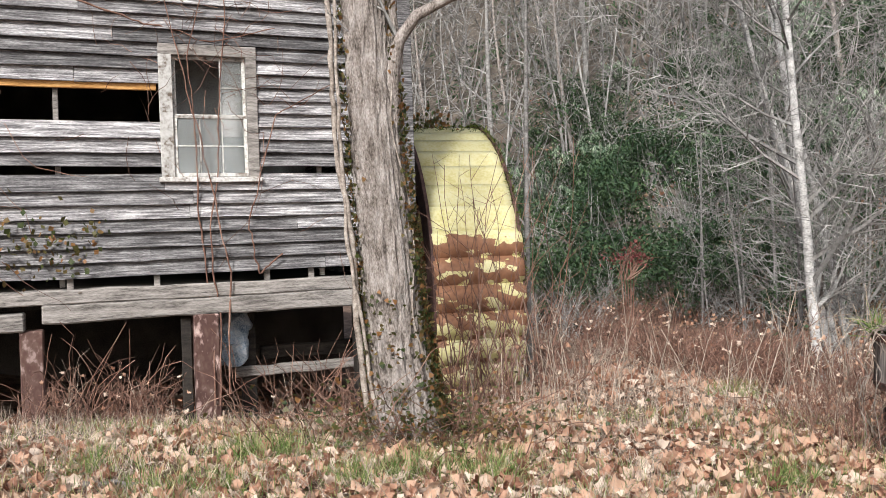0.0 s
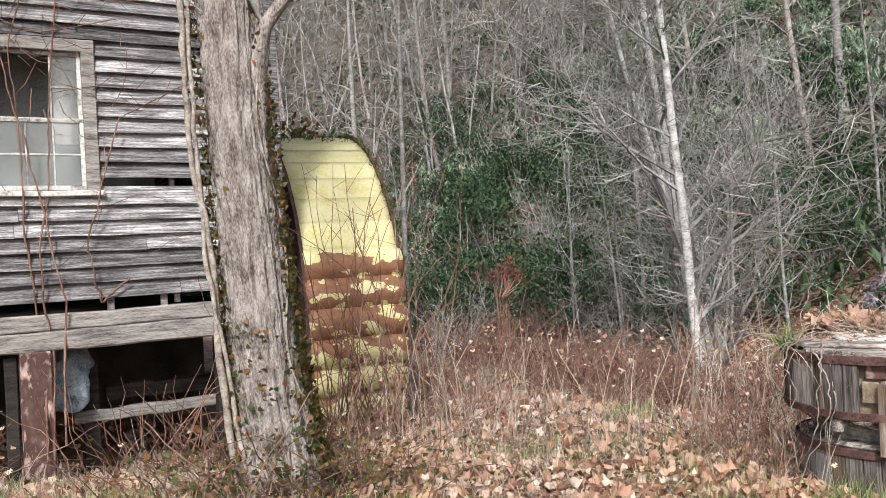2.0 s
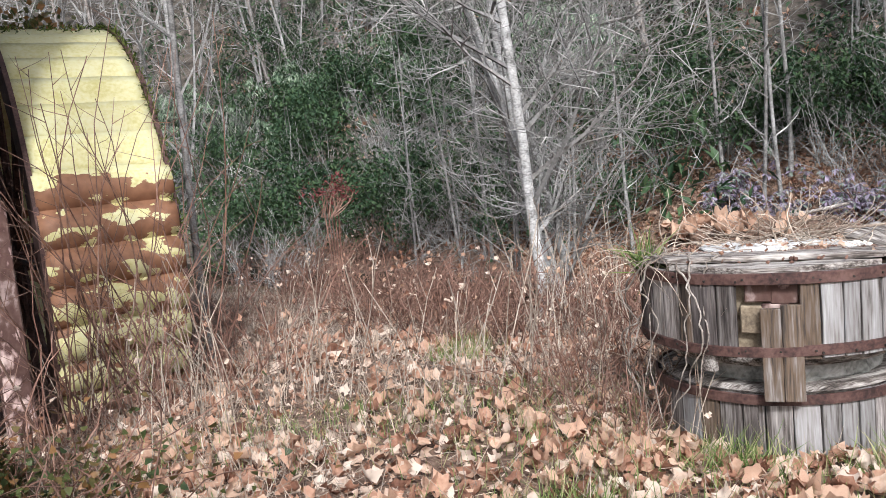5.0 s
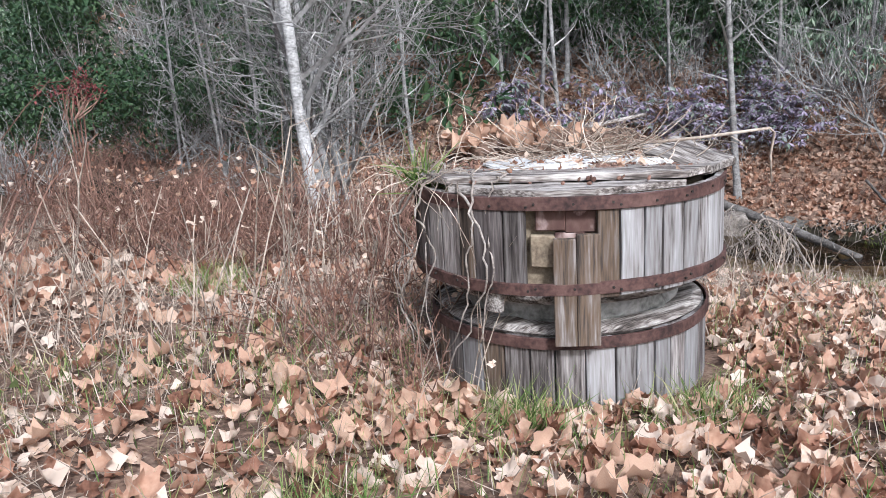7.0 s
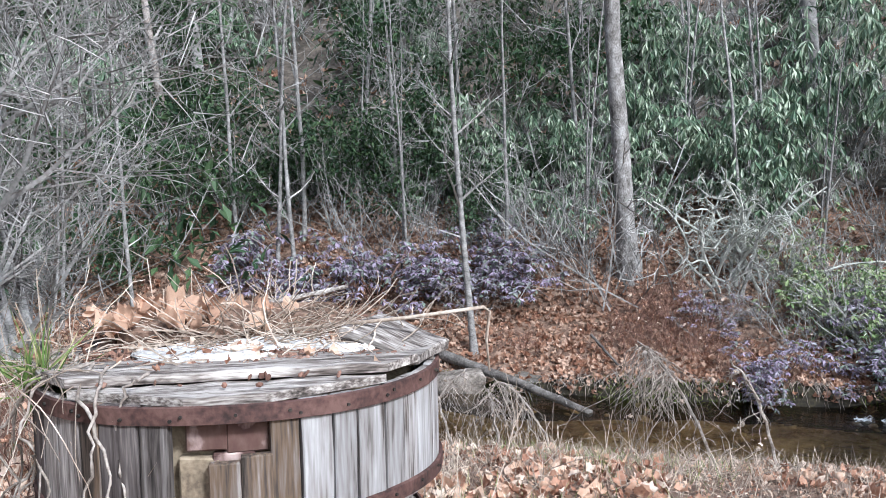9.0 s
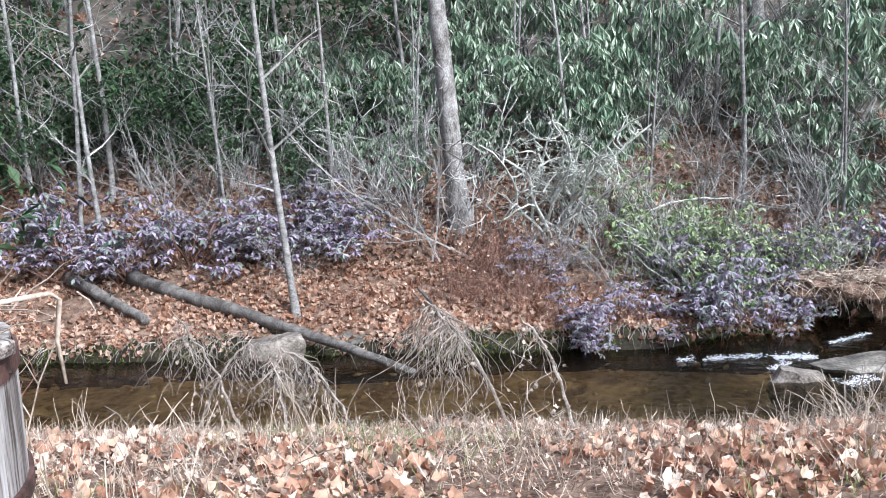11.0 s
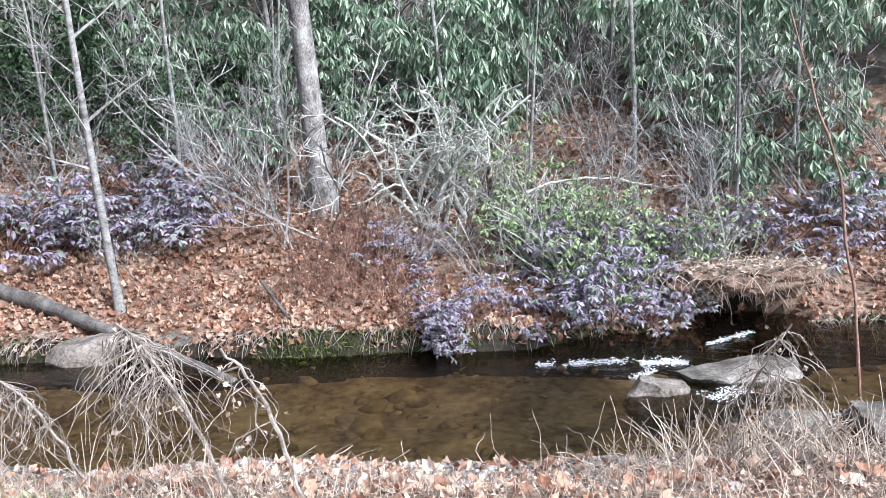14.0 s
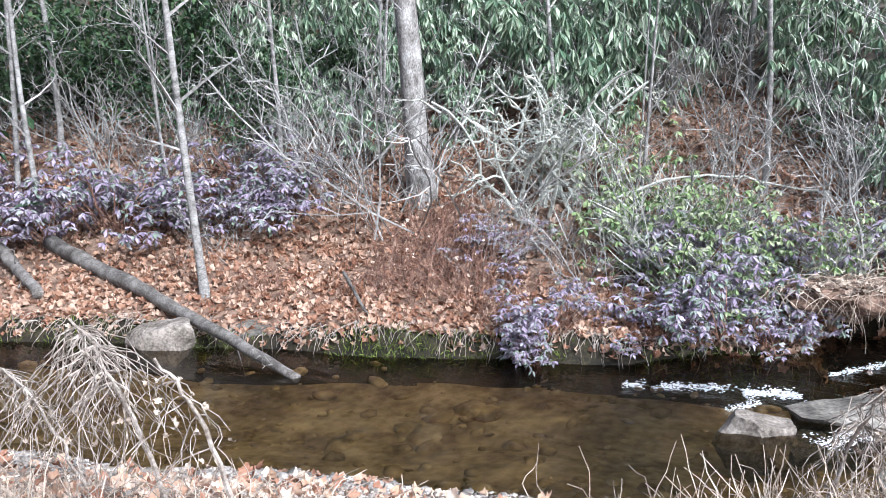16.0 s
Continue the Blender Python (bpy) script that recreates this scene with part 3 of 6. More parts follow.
# window
window = part("window", block((WX1 - WX0 + 0.06, 0.07, 0.05), ((WX0 + WX1) / 2, -0.06, WZ0 + 0.0), 0.006, 0.006, 4, 4), PAINT_OLD, mill, "old sash window with peeling white frame")
cx, cz = (WX0 + WX1) / 2, (WZ0 + WZ1) / 2
part("window_frame", block((0.13, 0.05, WZ1 - WZ0), (WX0 + 0.065, -0.045, cz), 0.006, 0.005, 5, 6), PAINT_OLD, window)
part("window_frame", block((0.11, 0.05, WZ1 - WZ0), (WX1 - 0.055, -0.045, cz), 0.006, 0.005, 6, 6), WOOD_BEAM, window)
part("window_frame", block((WX1 - WX0, 0.055, 0.11), (cx, -0.045, WZ1 - 0.03), 0.006, 0.005, 7, 6), WOOD_BEAM, window)
IX0, IX1, IZ0, IZ1 = WX0 + 0.13, WX1 - 0.11, WZ0 + 0.03, WZ1 - 0.085
MIDZ = IZ0 + (IZ1 - IZ0) * 0.5
for z0, z1, y in ((IZ0, MIDZ + 0.015, -0.03), (MIDZ - 0.015, IZ1, -0.005)):
    sash = part("sash", block((IX1 - IX0, 0.03, 0.04), ((IX0 + IX1) / 2, y, z0 + 0.02), 0.004), PAINT_OLD, window, "flaking white painted sash")
    part("rail", block((IX1 - IX0, 0.03, 0.035), ((IX0 + IX1) / 2, y, z1 - 0.018), 0.004), PAINT_OLD, sash)
    for x in (IX0 + 0.018, IX1 - 0.018):
        part("stile", block((0.035, 0.028, z1 - z0), (x, y, (z0 + z1) / 2), 0.004), PAINT_OLD, sash)
    low = y < -0.01
    third = (IX1 - IX0 - 0.07) / 3
    for k in (1, 2):
        if low or k == 2:
            part("muntin", block((0.014, 0.02, z1 - z0 - 0.06), (IX0 + 0.035 + third * k, y, (z0 + z1) / 2), 0.002), PAINT_OLD, sash)
    if low:
        part("muntin", block((IX1 - IX0 - 0.05, 0.018, 0.014), ((IX0 + IX1) / 2, y, (z0 + z1) / 2), 0.002), PAINT_OLD, sash)
    else:
        part("muntin", block((third, 0.018, 0.014), (IX1 - 0.035 - third / 2, y, (z0 + z1) / 2), 0.002), PAINT_OLD, sash)
    hh = (z1 - z0 - 0.075) / 2
    for k in range(3):
        for r in range(2):
            if not low and k < 2:
                continue
            part("pane", block((third - 0.01, 0.004, hh - 0.008), (IX0 + 0.035 + third * (k + 0.5), y, z0 + 0.04 + hh * (r + 0.5)), 0), GLASS, sash)
part("inner_panel", block((1.5, 0.03, 1.5), (cx + 0.35, 0.6, cz), 0.004), INNER_PANEL, mill, "pale board leaning behind the window")
part("inner_panel", block((0.3, 0.03, 0.9), (cx + 0.32, 0.3, cz + 0.25), 0.004), PALE_BOARD, mill)

# plastic sheet bunched under the mill
bm = bmesh.new()
bmesh.ops.create_icosphere(bm, subdivisions=4, radius=0.2)
for v in bm.verts:
    v.co.z *= 1.5
    v.co += noise.noise_vector(v.co * 5) * 0.11 + noise.noise_vector(v.co * 14) * 0.035
sheet = part("plastic_sheet", bm, PLASTIC, None)
sheet.matrix_world = MILL @ pose(-0.2, 0.42, 0.5)
tagged(sheet, "crumpled blue and white plastic sheet under the mill", "plastic sheet")

# water wheel
AX = Vector((0.973, 0.23, 0))
R_WHEEL, W_WHEEL = 2.3, 1.1
wheel_m = Matrix(((0.973, -0.23, 0, -0.11), (0.23, 0.973, 0, 12.2), (0, 0, 1, 0.77), (0, 0, 0, 1)))
wheel = thing("water_wheel", wheel_m, "large yellow painted metal water wheel, rusty below", "water wheel")


def wheel_plate(n, r, width, bulge):
    """One curved metal sheet of the rim, its upper edge tucked under the next."""
    v, f = [], []
    step = 2 * math.pi / n
    cols = 8
    for i in range(5):
        a = (i / 4 - 0.5) * step * 1.12
        lift = bulge * math.sin(math.pi * i / 4) + 0.025 * (1 - i / 4)
        for j in range(cols + 1):
            x = (j / cols - 0.5) * width
            rr = r + lift + 0.008 * noise.noise(Vector((x * 4, i, n)))
            v.append((x, rr * math.cos(a), rr * math.sin(a)))
    w = cols + 1
    k = len(v)
    v += [(x, y * 0.994, z * 0.994) for x, y, z in v]
    for i in range(4):
        for j in range(cols):
            q = (i * w + j, i * w + j + 1, (i + 1) * w + j + 1, (i + 1) * w + j)
            f += [q, tuple(k + t for t in q[::-1])]
    for i in range(4):
        f += [(i * w, (i + 1) * w, k + (i + 1) * w, k + i * w), (i * w + cols, k + i * w + cols, k + (i + 1) * w + cols, (i + 1) * w + cols)]
    for j in range(cols):
        f += [(j, k + j, k + j + 1, j + 1), (4 * w + j, 4 * w + j + 1, k + 4 * w + j + 1, k + 4 * w + j)]
    me = bpy.data.meshes.new("plate")
    me.from_pydata(v, [], f)
    me.materials.append(YELLOW)
    me.polygons.foreach_set("use_smooth", [True] * len(f))
    return me


N_PLATES = 44
flat_plate, bulged_plate = wheel_plate(N_PLATES, R_WHEEL - 0.04, W_WHEEL, 0.016), wheel_plate(N_PLATES, R_WHEEL - 0.04, W_WHEEL, 0.1)
for i in range(N_PLATES):
    p = part("plate", flat_plate if math.sin(2 * math.pi * i / N_PLATES) > 0.34 else bulged_plate, YELLOW, wheel)
    p.matrix_basis = pose(0, 0, 0, 360 * i / N_PLATES, 0, 0)
    wob = random.Random(i).uniform(-0.006, 0.006)
    p.location.x += wob
for x in (-W_WHEEL / 2, W_WHEEL / 2):
    S = Soup()
    v, f = [], []
    for i in range(96):
        c, s_ = math.cos(i * math.pi / 48), math.sin(i * math.pi / 48)
        for rr, dx in ((R_WHEEL - 0.32, -0.02), (R_WHEEL + 0.015, -0.02), (R_WHEEL + 0.015, 0.02), (R_WHEEL - 0.32, 0.02)):
            v.append((x + dx, rr * c, rr * s_))
    for i in range(96):
        a, b = i * 4, (i + 1) % 96 * 4
        for j in range(4):
            f.append((a + j, a + (j + 1) % 4, b + (j + 1) % 4, b + j))
    S.add(v, f)
    part("rim", S, IRON, wheel, "rusty iron side rim")
    for k in range(8):
        t = math.pi * k / 4
        sp = Soup()
        sp.tube([(x * 0.9, 0.1 * math.cos(t), 0.1 * math.sin(t)), (x * 0.9, 2.05 * math.cos(t), 2.05 * math.sin(t))], 0.04, 6, True)
        part("spoke", sp, IRON, wheel)
S = Soup()
S.tube([(-1.2, 0, 0), (0.9, 0, 0)], 0.14, 12, True)
part("axle", S, IRON, wheel)

# old wooden millstone tub
VAT = Vector((4.02, 6.31, -0.2))
vat = thing("wooden_tub", Matrix.Translation(VAT), "round weathered stave tub bound with rusty iron hoops", "tub")


def stave(r, width, z0, z1, thick=0.035, seed=0):
    rng = random.Random(seed)
    h = z1 - z0
    return block((thick, width, h), (r - thick / 2, 0, (z0 + z1) / 2 + rng.uniform(-0.004, 0.004)), 0.004, 0.004, seed, 4)


def hoop(r, z0, z1, thick=0.012, wob=0.006):
    v, f = [], []
    n = 72
    for i in range(n):
        t = 2 * math.pi * i / n
        dr = wob * noise.noise(Vector((math.cos(t) * 2, math.sin(t) * 2, z0 * 7)))
        dz = wob * 2 * noise.noise(Vector((math.cos(t) * 1.5, math.sin(t) * 1.5, z1 * 5 + 3)))
        for rr, z in ((r, z0), (r + thick, z0 + 0.004), (r + thick, z1 - 0.004), (r, z1)):
            v.append(((rr + dr) * math.cos(t), (rr + dr) * math.sin(t), z + dz))
    for i in range(n):
        a, b = i * 4, (i + 1) % n * 4
        for j in range(4):
            f.append((a + j, b + j, b + (j + 1) % 4, a + (j + 1) % 4))
    S = Soup()
    S.add(v, f)
    return S


RV, RL = 0.745, 0.67
FACE = 228.3
Z_TOP, Z_MID, Z_LOW = 0.885, 0.49, 0.25
deg = 0.0
k = 0
while deg < 359:
    rng = random.Random(k * 3 + 1)
    wdeg = min(rng.uniform(6.5, 11.5), 360 - deg)
    mid = deg + wdeg / 2
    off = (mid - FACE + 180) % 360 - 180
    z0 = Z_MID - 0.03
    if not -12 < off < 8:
        # side light put into the wood: left staves shaded and dirty, right ones lit
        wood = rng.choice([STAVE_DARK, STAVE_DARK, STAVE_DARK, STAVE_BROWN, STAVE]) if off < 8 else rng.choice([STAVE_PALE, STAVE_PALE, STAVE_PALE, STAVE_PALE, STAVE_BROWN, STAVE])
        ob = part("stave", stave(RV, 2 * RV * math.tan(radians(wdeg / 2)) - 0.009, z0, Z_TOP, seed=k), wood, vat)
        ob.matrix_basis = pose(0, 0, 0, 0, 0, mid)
    deg += wdeg
    k += 1
deg = 0.0
while deg < 359:
    rng = random.Random(k * 5 + 2)
    wdeg = min(rng.uniform(7.5, 12), 360 - deg)
    ob = part("stave", stave(RL, 2 * RL * math.tan(radians(wdeg / 2)) - 0.009, -0.3, Z_LOW, seed=k), rng.choice([STAVE_DARK, STAVE_PALE, STAVE_BROWN, STAVE, STAVE_PALE]), vat)
    ob.matrix_basis = pose(0, 0, 0, 0, 0, deg + wdeg / 2)
    deg += wdeg
    k += 1
for off, z0, z1 in ((-0.5, 0.25, 0.72), (7.0, 0.25, 0.735)):
    ob = part("stave", stave(RV + 0.012, 0.095, z0, z1, seed=k), STAVE_BROWN, vat)
    ob.matrix_basis = pose(0, 0, 0, 0, 0, FACE + off)
    k += 1
ob = part("stave", stave(RV - 0.01, 0.08, 0.37, 0.52, seed=77), LID, vat)
ob.matrix_basis = pose(0, 0, 0, 0, 0, FACE - 26)
part("hoop", hoop(RV + 0.002, Z_TOP - 0.055, Z_TOP + 0.005), IRON, vat)
part("hoop", hoop(RV + 0.002, Z_MID - 0.02, Z_MID + 0.035), IRON, vat)
part("hoop", hoop(RL + 0.004, Z_LOW - 0.04, Z_LOW + 0.015), IRON, vat)
S = Soup()
S.tube([(-0.003, 0, 0), (0.004, 0, 0)], 0.006, 6, True)
nail_mesh = S.mesh("nail", WOOD_DARK)
for z, r in ((Z_TOP - 0.027, RV + 0.016), (Z_MID + 0.008, RV + 0.016)):
    for i in range(40):
        t = 2 * math.pi * i / 40 + 0.1 * (i % 3)
        part("nail", nail_mesh, WOOD_DARK, vat).matrix_basis = pose(r * math.cos(t), r * math.sin(t), z + 0.012 * ((i % 2) - 0.5), 0, 0, math.degrees(t))


def stone_disc(r, z0, z1, rag, seed):
    bm = bmesh.new()
    n = 64
    rings = []
    prof = [(0.0, z0), (r * 0.97, z0), (r, z0 + 0.02), (r, (z0 + z1) / 2), (r * 0.985, z1 - 0.015), (r * 0.93, z1), (0.0, z1)]
    for q, (rr, z) in enumerate(prof):
        if rr == 0:
            rings.append([bm.verts.new((0, 0, z))])
            continue
        row = []
        for i in range(n):
            t = 2 * math.pi * i / n
            kk = noise.noise(Vector((math.cos(t) * 4, math.sin(t) * 4, z * 9 + seed))) + 0.6 * noise.noise(Vector((math.cos(t) * 11, math.sin(t) * 11, z * 20 + seed)))
            row.append(bm.verts.new(((rr + rag * kk) * math.cos(t), (rr + rag * kk) * math.sin(t), z + rag * 0.4 * kk)))
        rings.append(row)
    for a, b in zip(rings, rings[1:]):
        for i in range(n):
            j = (i + 1) % n
            if len(a) == 1:
                bm.faces.new((a[0], b[j], b[i]))
            elif len(b) == 1:
                bm.faces.new((a[i], a[j], b[0]))
            else:
                bm.faces.new((a[i], a[j], b[j], b[i]))
    return bm


part("millstone", stone_disc(0.6, -0.2, 0.26, 0.02, 1), STONE, vat, "rough grey stone core")
part("millstone", stone_disc(0.655, 0.25, 0.285, 0.012, 5), LID, vat)
part("millstone", stone_disc(0.54, 0.28, 0.43, 0.04, 2), STONE, vat)
part("millstone", stone_disc(0.66, 0.4, 0.47, 0.035, 3), LID, vat)
part("core_block", stone_disc(0.66, 0.47, 0.87, 0.012, 4), BRICKY, vat)
for off, z0, z1, m in ((-5.0, 0.74, 0.84, RED_POST), (5.0, 0.73, 0.83, RED_POST), (-7.0, 0.58, 0.72, BRICKY), (1.5, 0.68, 0.735, RED_POST)):
    ob = part("core_block", block((0.04, 0.13, z1 - z0), (0.685, 0, (z0 + z1) / 2), 0.006, 0.006, int(z0 * 100)), m, vat)
    ob.matrix_basis = pose(0, 0, 0, 0, 0, FACE + off)
# lid of worn planks
rt = Vector((math.cos(radians(FACE + 90)), math.sin(radians(FACE + 90)), 0))
fw = Vector((-math.cos(radians(FACE)), -math.sin(radians(FACE)), 0))
lid_turn = Matrix((( rt.x, fw.x, 0, 0), (rt.y, fw.y, 0, 0), (0, 0, 1, 0), (0, 0, 0, 1)))


def lid_plank(y0, y1, z, seed):
    bm = bmesh.new()
    n = 22
    rows = []
    half = lambda y: math.sqrt(max(0.0004, 0.742 ** 2 - y * y))
    for i in range(n + 1):
        k = i / n * 2 - 1
        for y in (y0, y1):
            x = k * half(y)
            jag = 0.012 * noise.noise(Vector((x * 6, y * 9, seed)))
            hz = 0.008 * noise.noise(Vector((x * 9, y * 5, seed + 4)))
            rows.append((bm.verts.new((x, y + jag, z + hz + 0.03)), bm.verts.new((x, y + jag, z))))
    for i in range(n):
        a, b, c, d = rows[2 * i], rows[2 * i + 1], rows[2 * i + 2], rows[2 * i + 3]
        bm.faces.new((a[0], c[0], d[0], b[0]))
        bm.faces.new((a[1], b[1], d[1], c[1]))
        bm.faces.new((a[0], a[1], c[1], c[0]))
        bm.faces.new((b[0], d[0], d[1], b[1]))
    a, b = rows[0], rows[1]
    bm.faces.new((a[0], b[0], b[1], a[1]))
    a, b = rows[-2], rows[-1]
    bm.faces.new((a[0], a[1], b[1], b[0]))
    return bm


edges = [-0.735, -0.54, -0.39, -0.21, 0.0, 0.2, 0.39, 0.57, 0.735]
for i in range(8):
    ob = part("lid_plank", lid_plank(edges[i] + 0.003, edges[i + 1] - 0.003, Z_TOP + 0.004 + (0.034 if i == 1 else 0.022 if i == 2 else 0.006 * (i % 3)), i), LID, vat)
    ob.matrix_basis = lid_turn
# broken slab standing up at the rim, white flakes
ob = part("broken_slab", block((0.33, 0.27, 0.045), (0, 0, 0), 0.006, 0.02, 11, 8), LID, vat, "split rotten plank lifted at the rim")
ob.matrix_basis = lid_turn @ pose(0.575, -0.12, Z_TOP + 0.08, 4, 14, -38)
for k, (x, y, sx, sy, rz) in enumerate(((-0.12, -0.16, 0.24, 0.12, 4), (0.14, -0.06, 0.2, 0.1, 20), (0.3, -0.14, 0.1, 0.045, -8), (-0.02, -0.27, 0.13, 0.035, 6), (0.42, -0.22, 0.09, 0.03, 12))):
    bm = bmesh.new()
    bmesh.ops.create_icosphere(bm, subdivisions=4, radius=1)
    for v in bm.verts:
        q = 1 + 0.45 * noise.noise(Vector((v.co.x * 1.6 + k * 5, v.co.y * 1.6, 0))) + 0.25 * noise.noise(Vector((v.co.x * 5 + k, v.co.y * 5, 3)))
        lump = noise.noise(Vector((v.co.x * 4, v.co.y * 4, k))) * 0.012
        v.co = Vector((v.co.x * sx * q, v.co.y * sy * q, max(-0.5, min(0.5, v.co.z)) * 0.03 + lump))
    ob = part("plaster_flake", bm, PALE_BOARD, vat, "flaking white plaster crust on the lid")
    ob.matrix_basis = lid_turn @ pose(x, y, Z_TOP + 0.058 + 0.05 * max(0, y + 0.15), 3, 2, rz)
bm = bmesh.new()
bmesh.ops.create_icosphere(bm, subdivisions=4, radius=1)
for v in bm.verts:
    q = noise.noise(v.co * 2.5) * 0.25 + noise.noise(v.co * 9) * 0.12
    v.co = Vector((v.co.x * 0.58, v.co.y * 0.32, max(-0.2, v.co.z) * 0.13)) * (1 + q)
mound = part("dirt_mound", bm, SOIL, None)
mound.matrix_world = Matrix.Translation(VAT) @ lid_turn @ pose(-0.05, 0.3, Z_TOP + 0.045)
tagged(mound, "heap of dark rotted litter on the tub lid", "soil", kind="stuff")


# leaves, grass, twigs
def rot(ax, ay, az):
    """Many rotation matrices from arrays of Euler angles (z after y after x)."""
    ca, sa, cb, sb, cc, sc = np.cos(ax), np.sin(ax), np.cos(ay), np.sin(ay), np.cos(az), np.sin(az)
    return np.stack([np.stack([cc * cb, cc * sb * sa - sc * ca, cc * sb * ca + sc * sa], -1), np.stack([sc * cb, sc * sb * sa + cc * ca, sc * sb * ca - cc * sa], -1), np.stack([-sb, cb * sa, cb * ca], -1)], -2)


def sycamore_leaf(seed, fine=False):
    """A five-lobed dry leaf, curled, about one metre across: scaled where it lies."""
    rng = random.Random(seed)
    v = [(0, 0, 0)]
    lobes = [(-155, 0.4), (-128, 0.5), (-108, 0.55), (-88, 0.44), (-64, 0.6), (-47, 0.57), (-28, 0.46), (-11, 0.64), (4, 0.68), (28, 0.46), (47, 0.57), (62, 0.6), (88, 0.44), (108, 0.55), (128, 0.5), (155, 0.4)]
    if not fine:
        lobes = [(-150, 0.42), (-112, 0.54), (-88, 0.43), (-58, 0.6), (-30, 0.46), (0, 0.66), (30, 0.46), (58, 0.6), (88, 0.43), (112, 0.54), (150, 0.42)]
    cu, cv, wave, ph = rng.uniform(0.1, 1.5), rng.uniform(-0.8, 1.0), rng.uniform(0.05, 0.22), rng.uniform(0, 6.28)
    for ring in (0.55, 1.0):
        for a, r in lobes:
            r = (0.2 * 0.53 + 0.8 * r if ring == 1.0 else 0.5) * rng.uniform(0.86, 1.12) * ring
            x, y = r * math.sin(radians(a)), r * math.cos(radians(a))
            v.append((x * (1 - 0.22 * cu * abs(x)), y, cu * x * x * (1 + abs(x)) + cv * y * abs(y) + wave * ring * math.sin(radians(a) * 3 + ph) + rng.uniform(-0.025, 0.025)))
    v.append((0, -0.12, 0.02))
    k = len(lobes)
    notch = 2 * k + 1
    f = [(0, i, i + 1) for i in range(1, k)] + [(0, k, notch), (0, notch, 1)]
    f += [(i, i + k, i + k + 1, i + 1) for i in range(1, k)]
    return v, f


LEAVES = [sycamore_leaf(i) for i in range(6)]


def scatter_leaves(S, spots, rng, size=(0.09, 0.17), flat=0.45):
    """Lays leaves at spots, an array (n, 3)."""
    kinds = rng.integers(0, len(LEAVES), len(spots))
    for k, (v, f) in enumerate(LEAVES):
        p = spots[kinds == k]
        n = len(p)
        if not n:
            continue
        m = rot(rng.normal(0, flat, n), rng.normal(0, flat, n), rng.uniform(0, 6.28, n)) * rng.uniform(size[0], size[1], n)[:, None, None]
        S.many(v, f, m, p)


def spots_in(rng, n, x0, x1, y0, y1, keep, lift=0.02):
    out = []
    while len(out) < n:
        x, y = rng.uniform(x0, x1), rng.uniform(y0, y1)
        if keep(x, y):
            out.append((x, y, ground_z(x, y) + rng.uniform(0, lift)))
    return np.array(out)


def clear_of_vat(x, y):
    return math.hypot(x - VAT.x, y - VAT.y) > 0.76


def patchy(x, y, k=0.9):
    return noise.noise(Vector((x * k, y * k, 2.5)))


def thinning(x, y):
    """Fewer leaves among the brush and along the creek's near edge."""
    k = 1.0 if y < 6.9 or x > 4.5 else 0.35
    return k * (0.2 if across(x, y) < 3.2 else 1.0)


rng = np.random.default_rng(5)
S = Soup()
scatter_leaves(S, spots_in(rng, 15000, -4.5, 10.5, 2.0, 9.5, lambda x, y: across(x, y) > 0.9 and clear_of_vat(x, y) and patchy(x, y) > rng.uniform(-0.6, 0.15) and rng.uniform() < thinning(x, y), 0.06), rng, (0.035, 0.108), 0.85)
scatter_leaves(S, spots_in(rng, 1300, -4, 9, 9, 18, lambda x, y: across(x, y) > 0.6 and y < 9.4 + 0.4 * x + 3, 0.05), rng)
scatter_leaves(S, spots_in(rng, 4500, -7, 11, -5, 2.2, lambda x, y: patchy(x, y) > rng.uniform(-0.6, 0.3), 0.04), rng, (0.06, 0.13), 0.5)
scatter_leaves(S, spots_in(rng, 260, 8, 12.5, 3, 10, lambda x, y: 0.15 < across(x, y) < 1.1, 0.05), rng, (0.05, 0.12), 0.6)
for i in range(8):
    scatter_leaves(S, np.array([tuple(Vector((VAT.x, VAT.y, VAT.z + Z_TOP + 0.05)) + lid_turn @ Vector((rng.normal(0.0, 0.3), rng.normal(0.1, 0.22), 0.03 * rng.uniform()))) for _ in range(32)]), rng, (0.02, 0.05), 0.7)
tagged(new("fallen_leaves", S.mesh("fallen_leaves", SYCAMORE, True)), "brown and tan dry sycamore leaves covering the ground", "fallen leaves", kind="stuff")
# broken bits of leaf and chaff between the whole leaves
S = Soup()
bits = np.random.default_rng(6)
pts = spots_in(bits, 26000, -4.5, 11.0, 2.0, 9.8, lambda x, y: across(x, y) > 0.7 and clear_of_vat(x, y), 0.03)
n = len(pts)
m = rot(bits.normal(0, 0.5, n), bits.normal(0, 0.5, n), bits.uniform(0, 6.28, n)) * (np.stack([bits.uniform(0.012, 0.05, n), bits.uniform(0.01, 0.04, n), np.full(n, 0.03)], 1))[:, None, :]
S.many([(-0.5, 0, 0.2), (0.05, -0.5, 0), (0.5, 0.1, 0.25), (-0.05, 0.5, 0.05)], [(0, 1, 3), (1, 2, 3)], m, pts)
tagged(new("leaf_crumbs", S.mesh("leaf_crumbs", SYCAMORE)), "broken brown leaf bits scattered over the soil", "leaf litter", kind="stuff")
S = Soup()
scatter_leaves(S, spots_in(rng, 21000, 9, 22, 1, 24, lambda x, y: -9 < across(x, y) + 0.28 * noise.noise(Vector((x * 0.5, y * 0.5, 9))) < -3.28 and patchy(x, y, 0.6) > rng.uniform(-0.8, 0.1), 0.04), rng, (0.065, 0.125), 0.6)
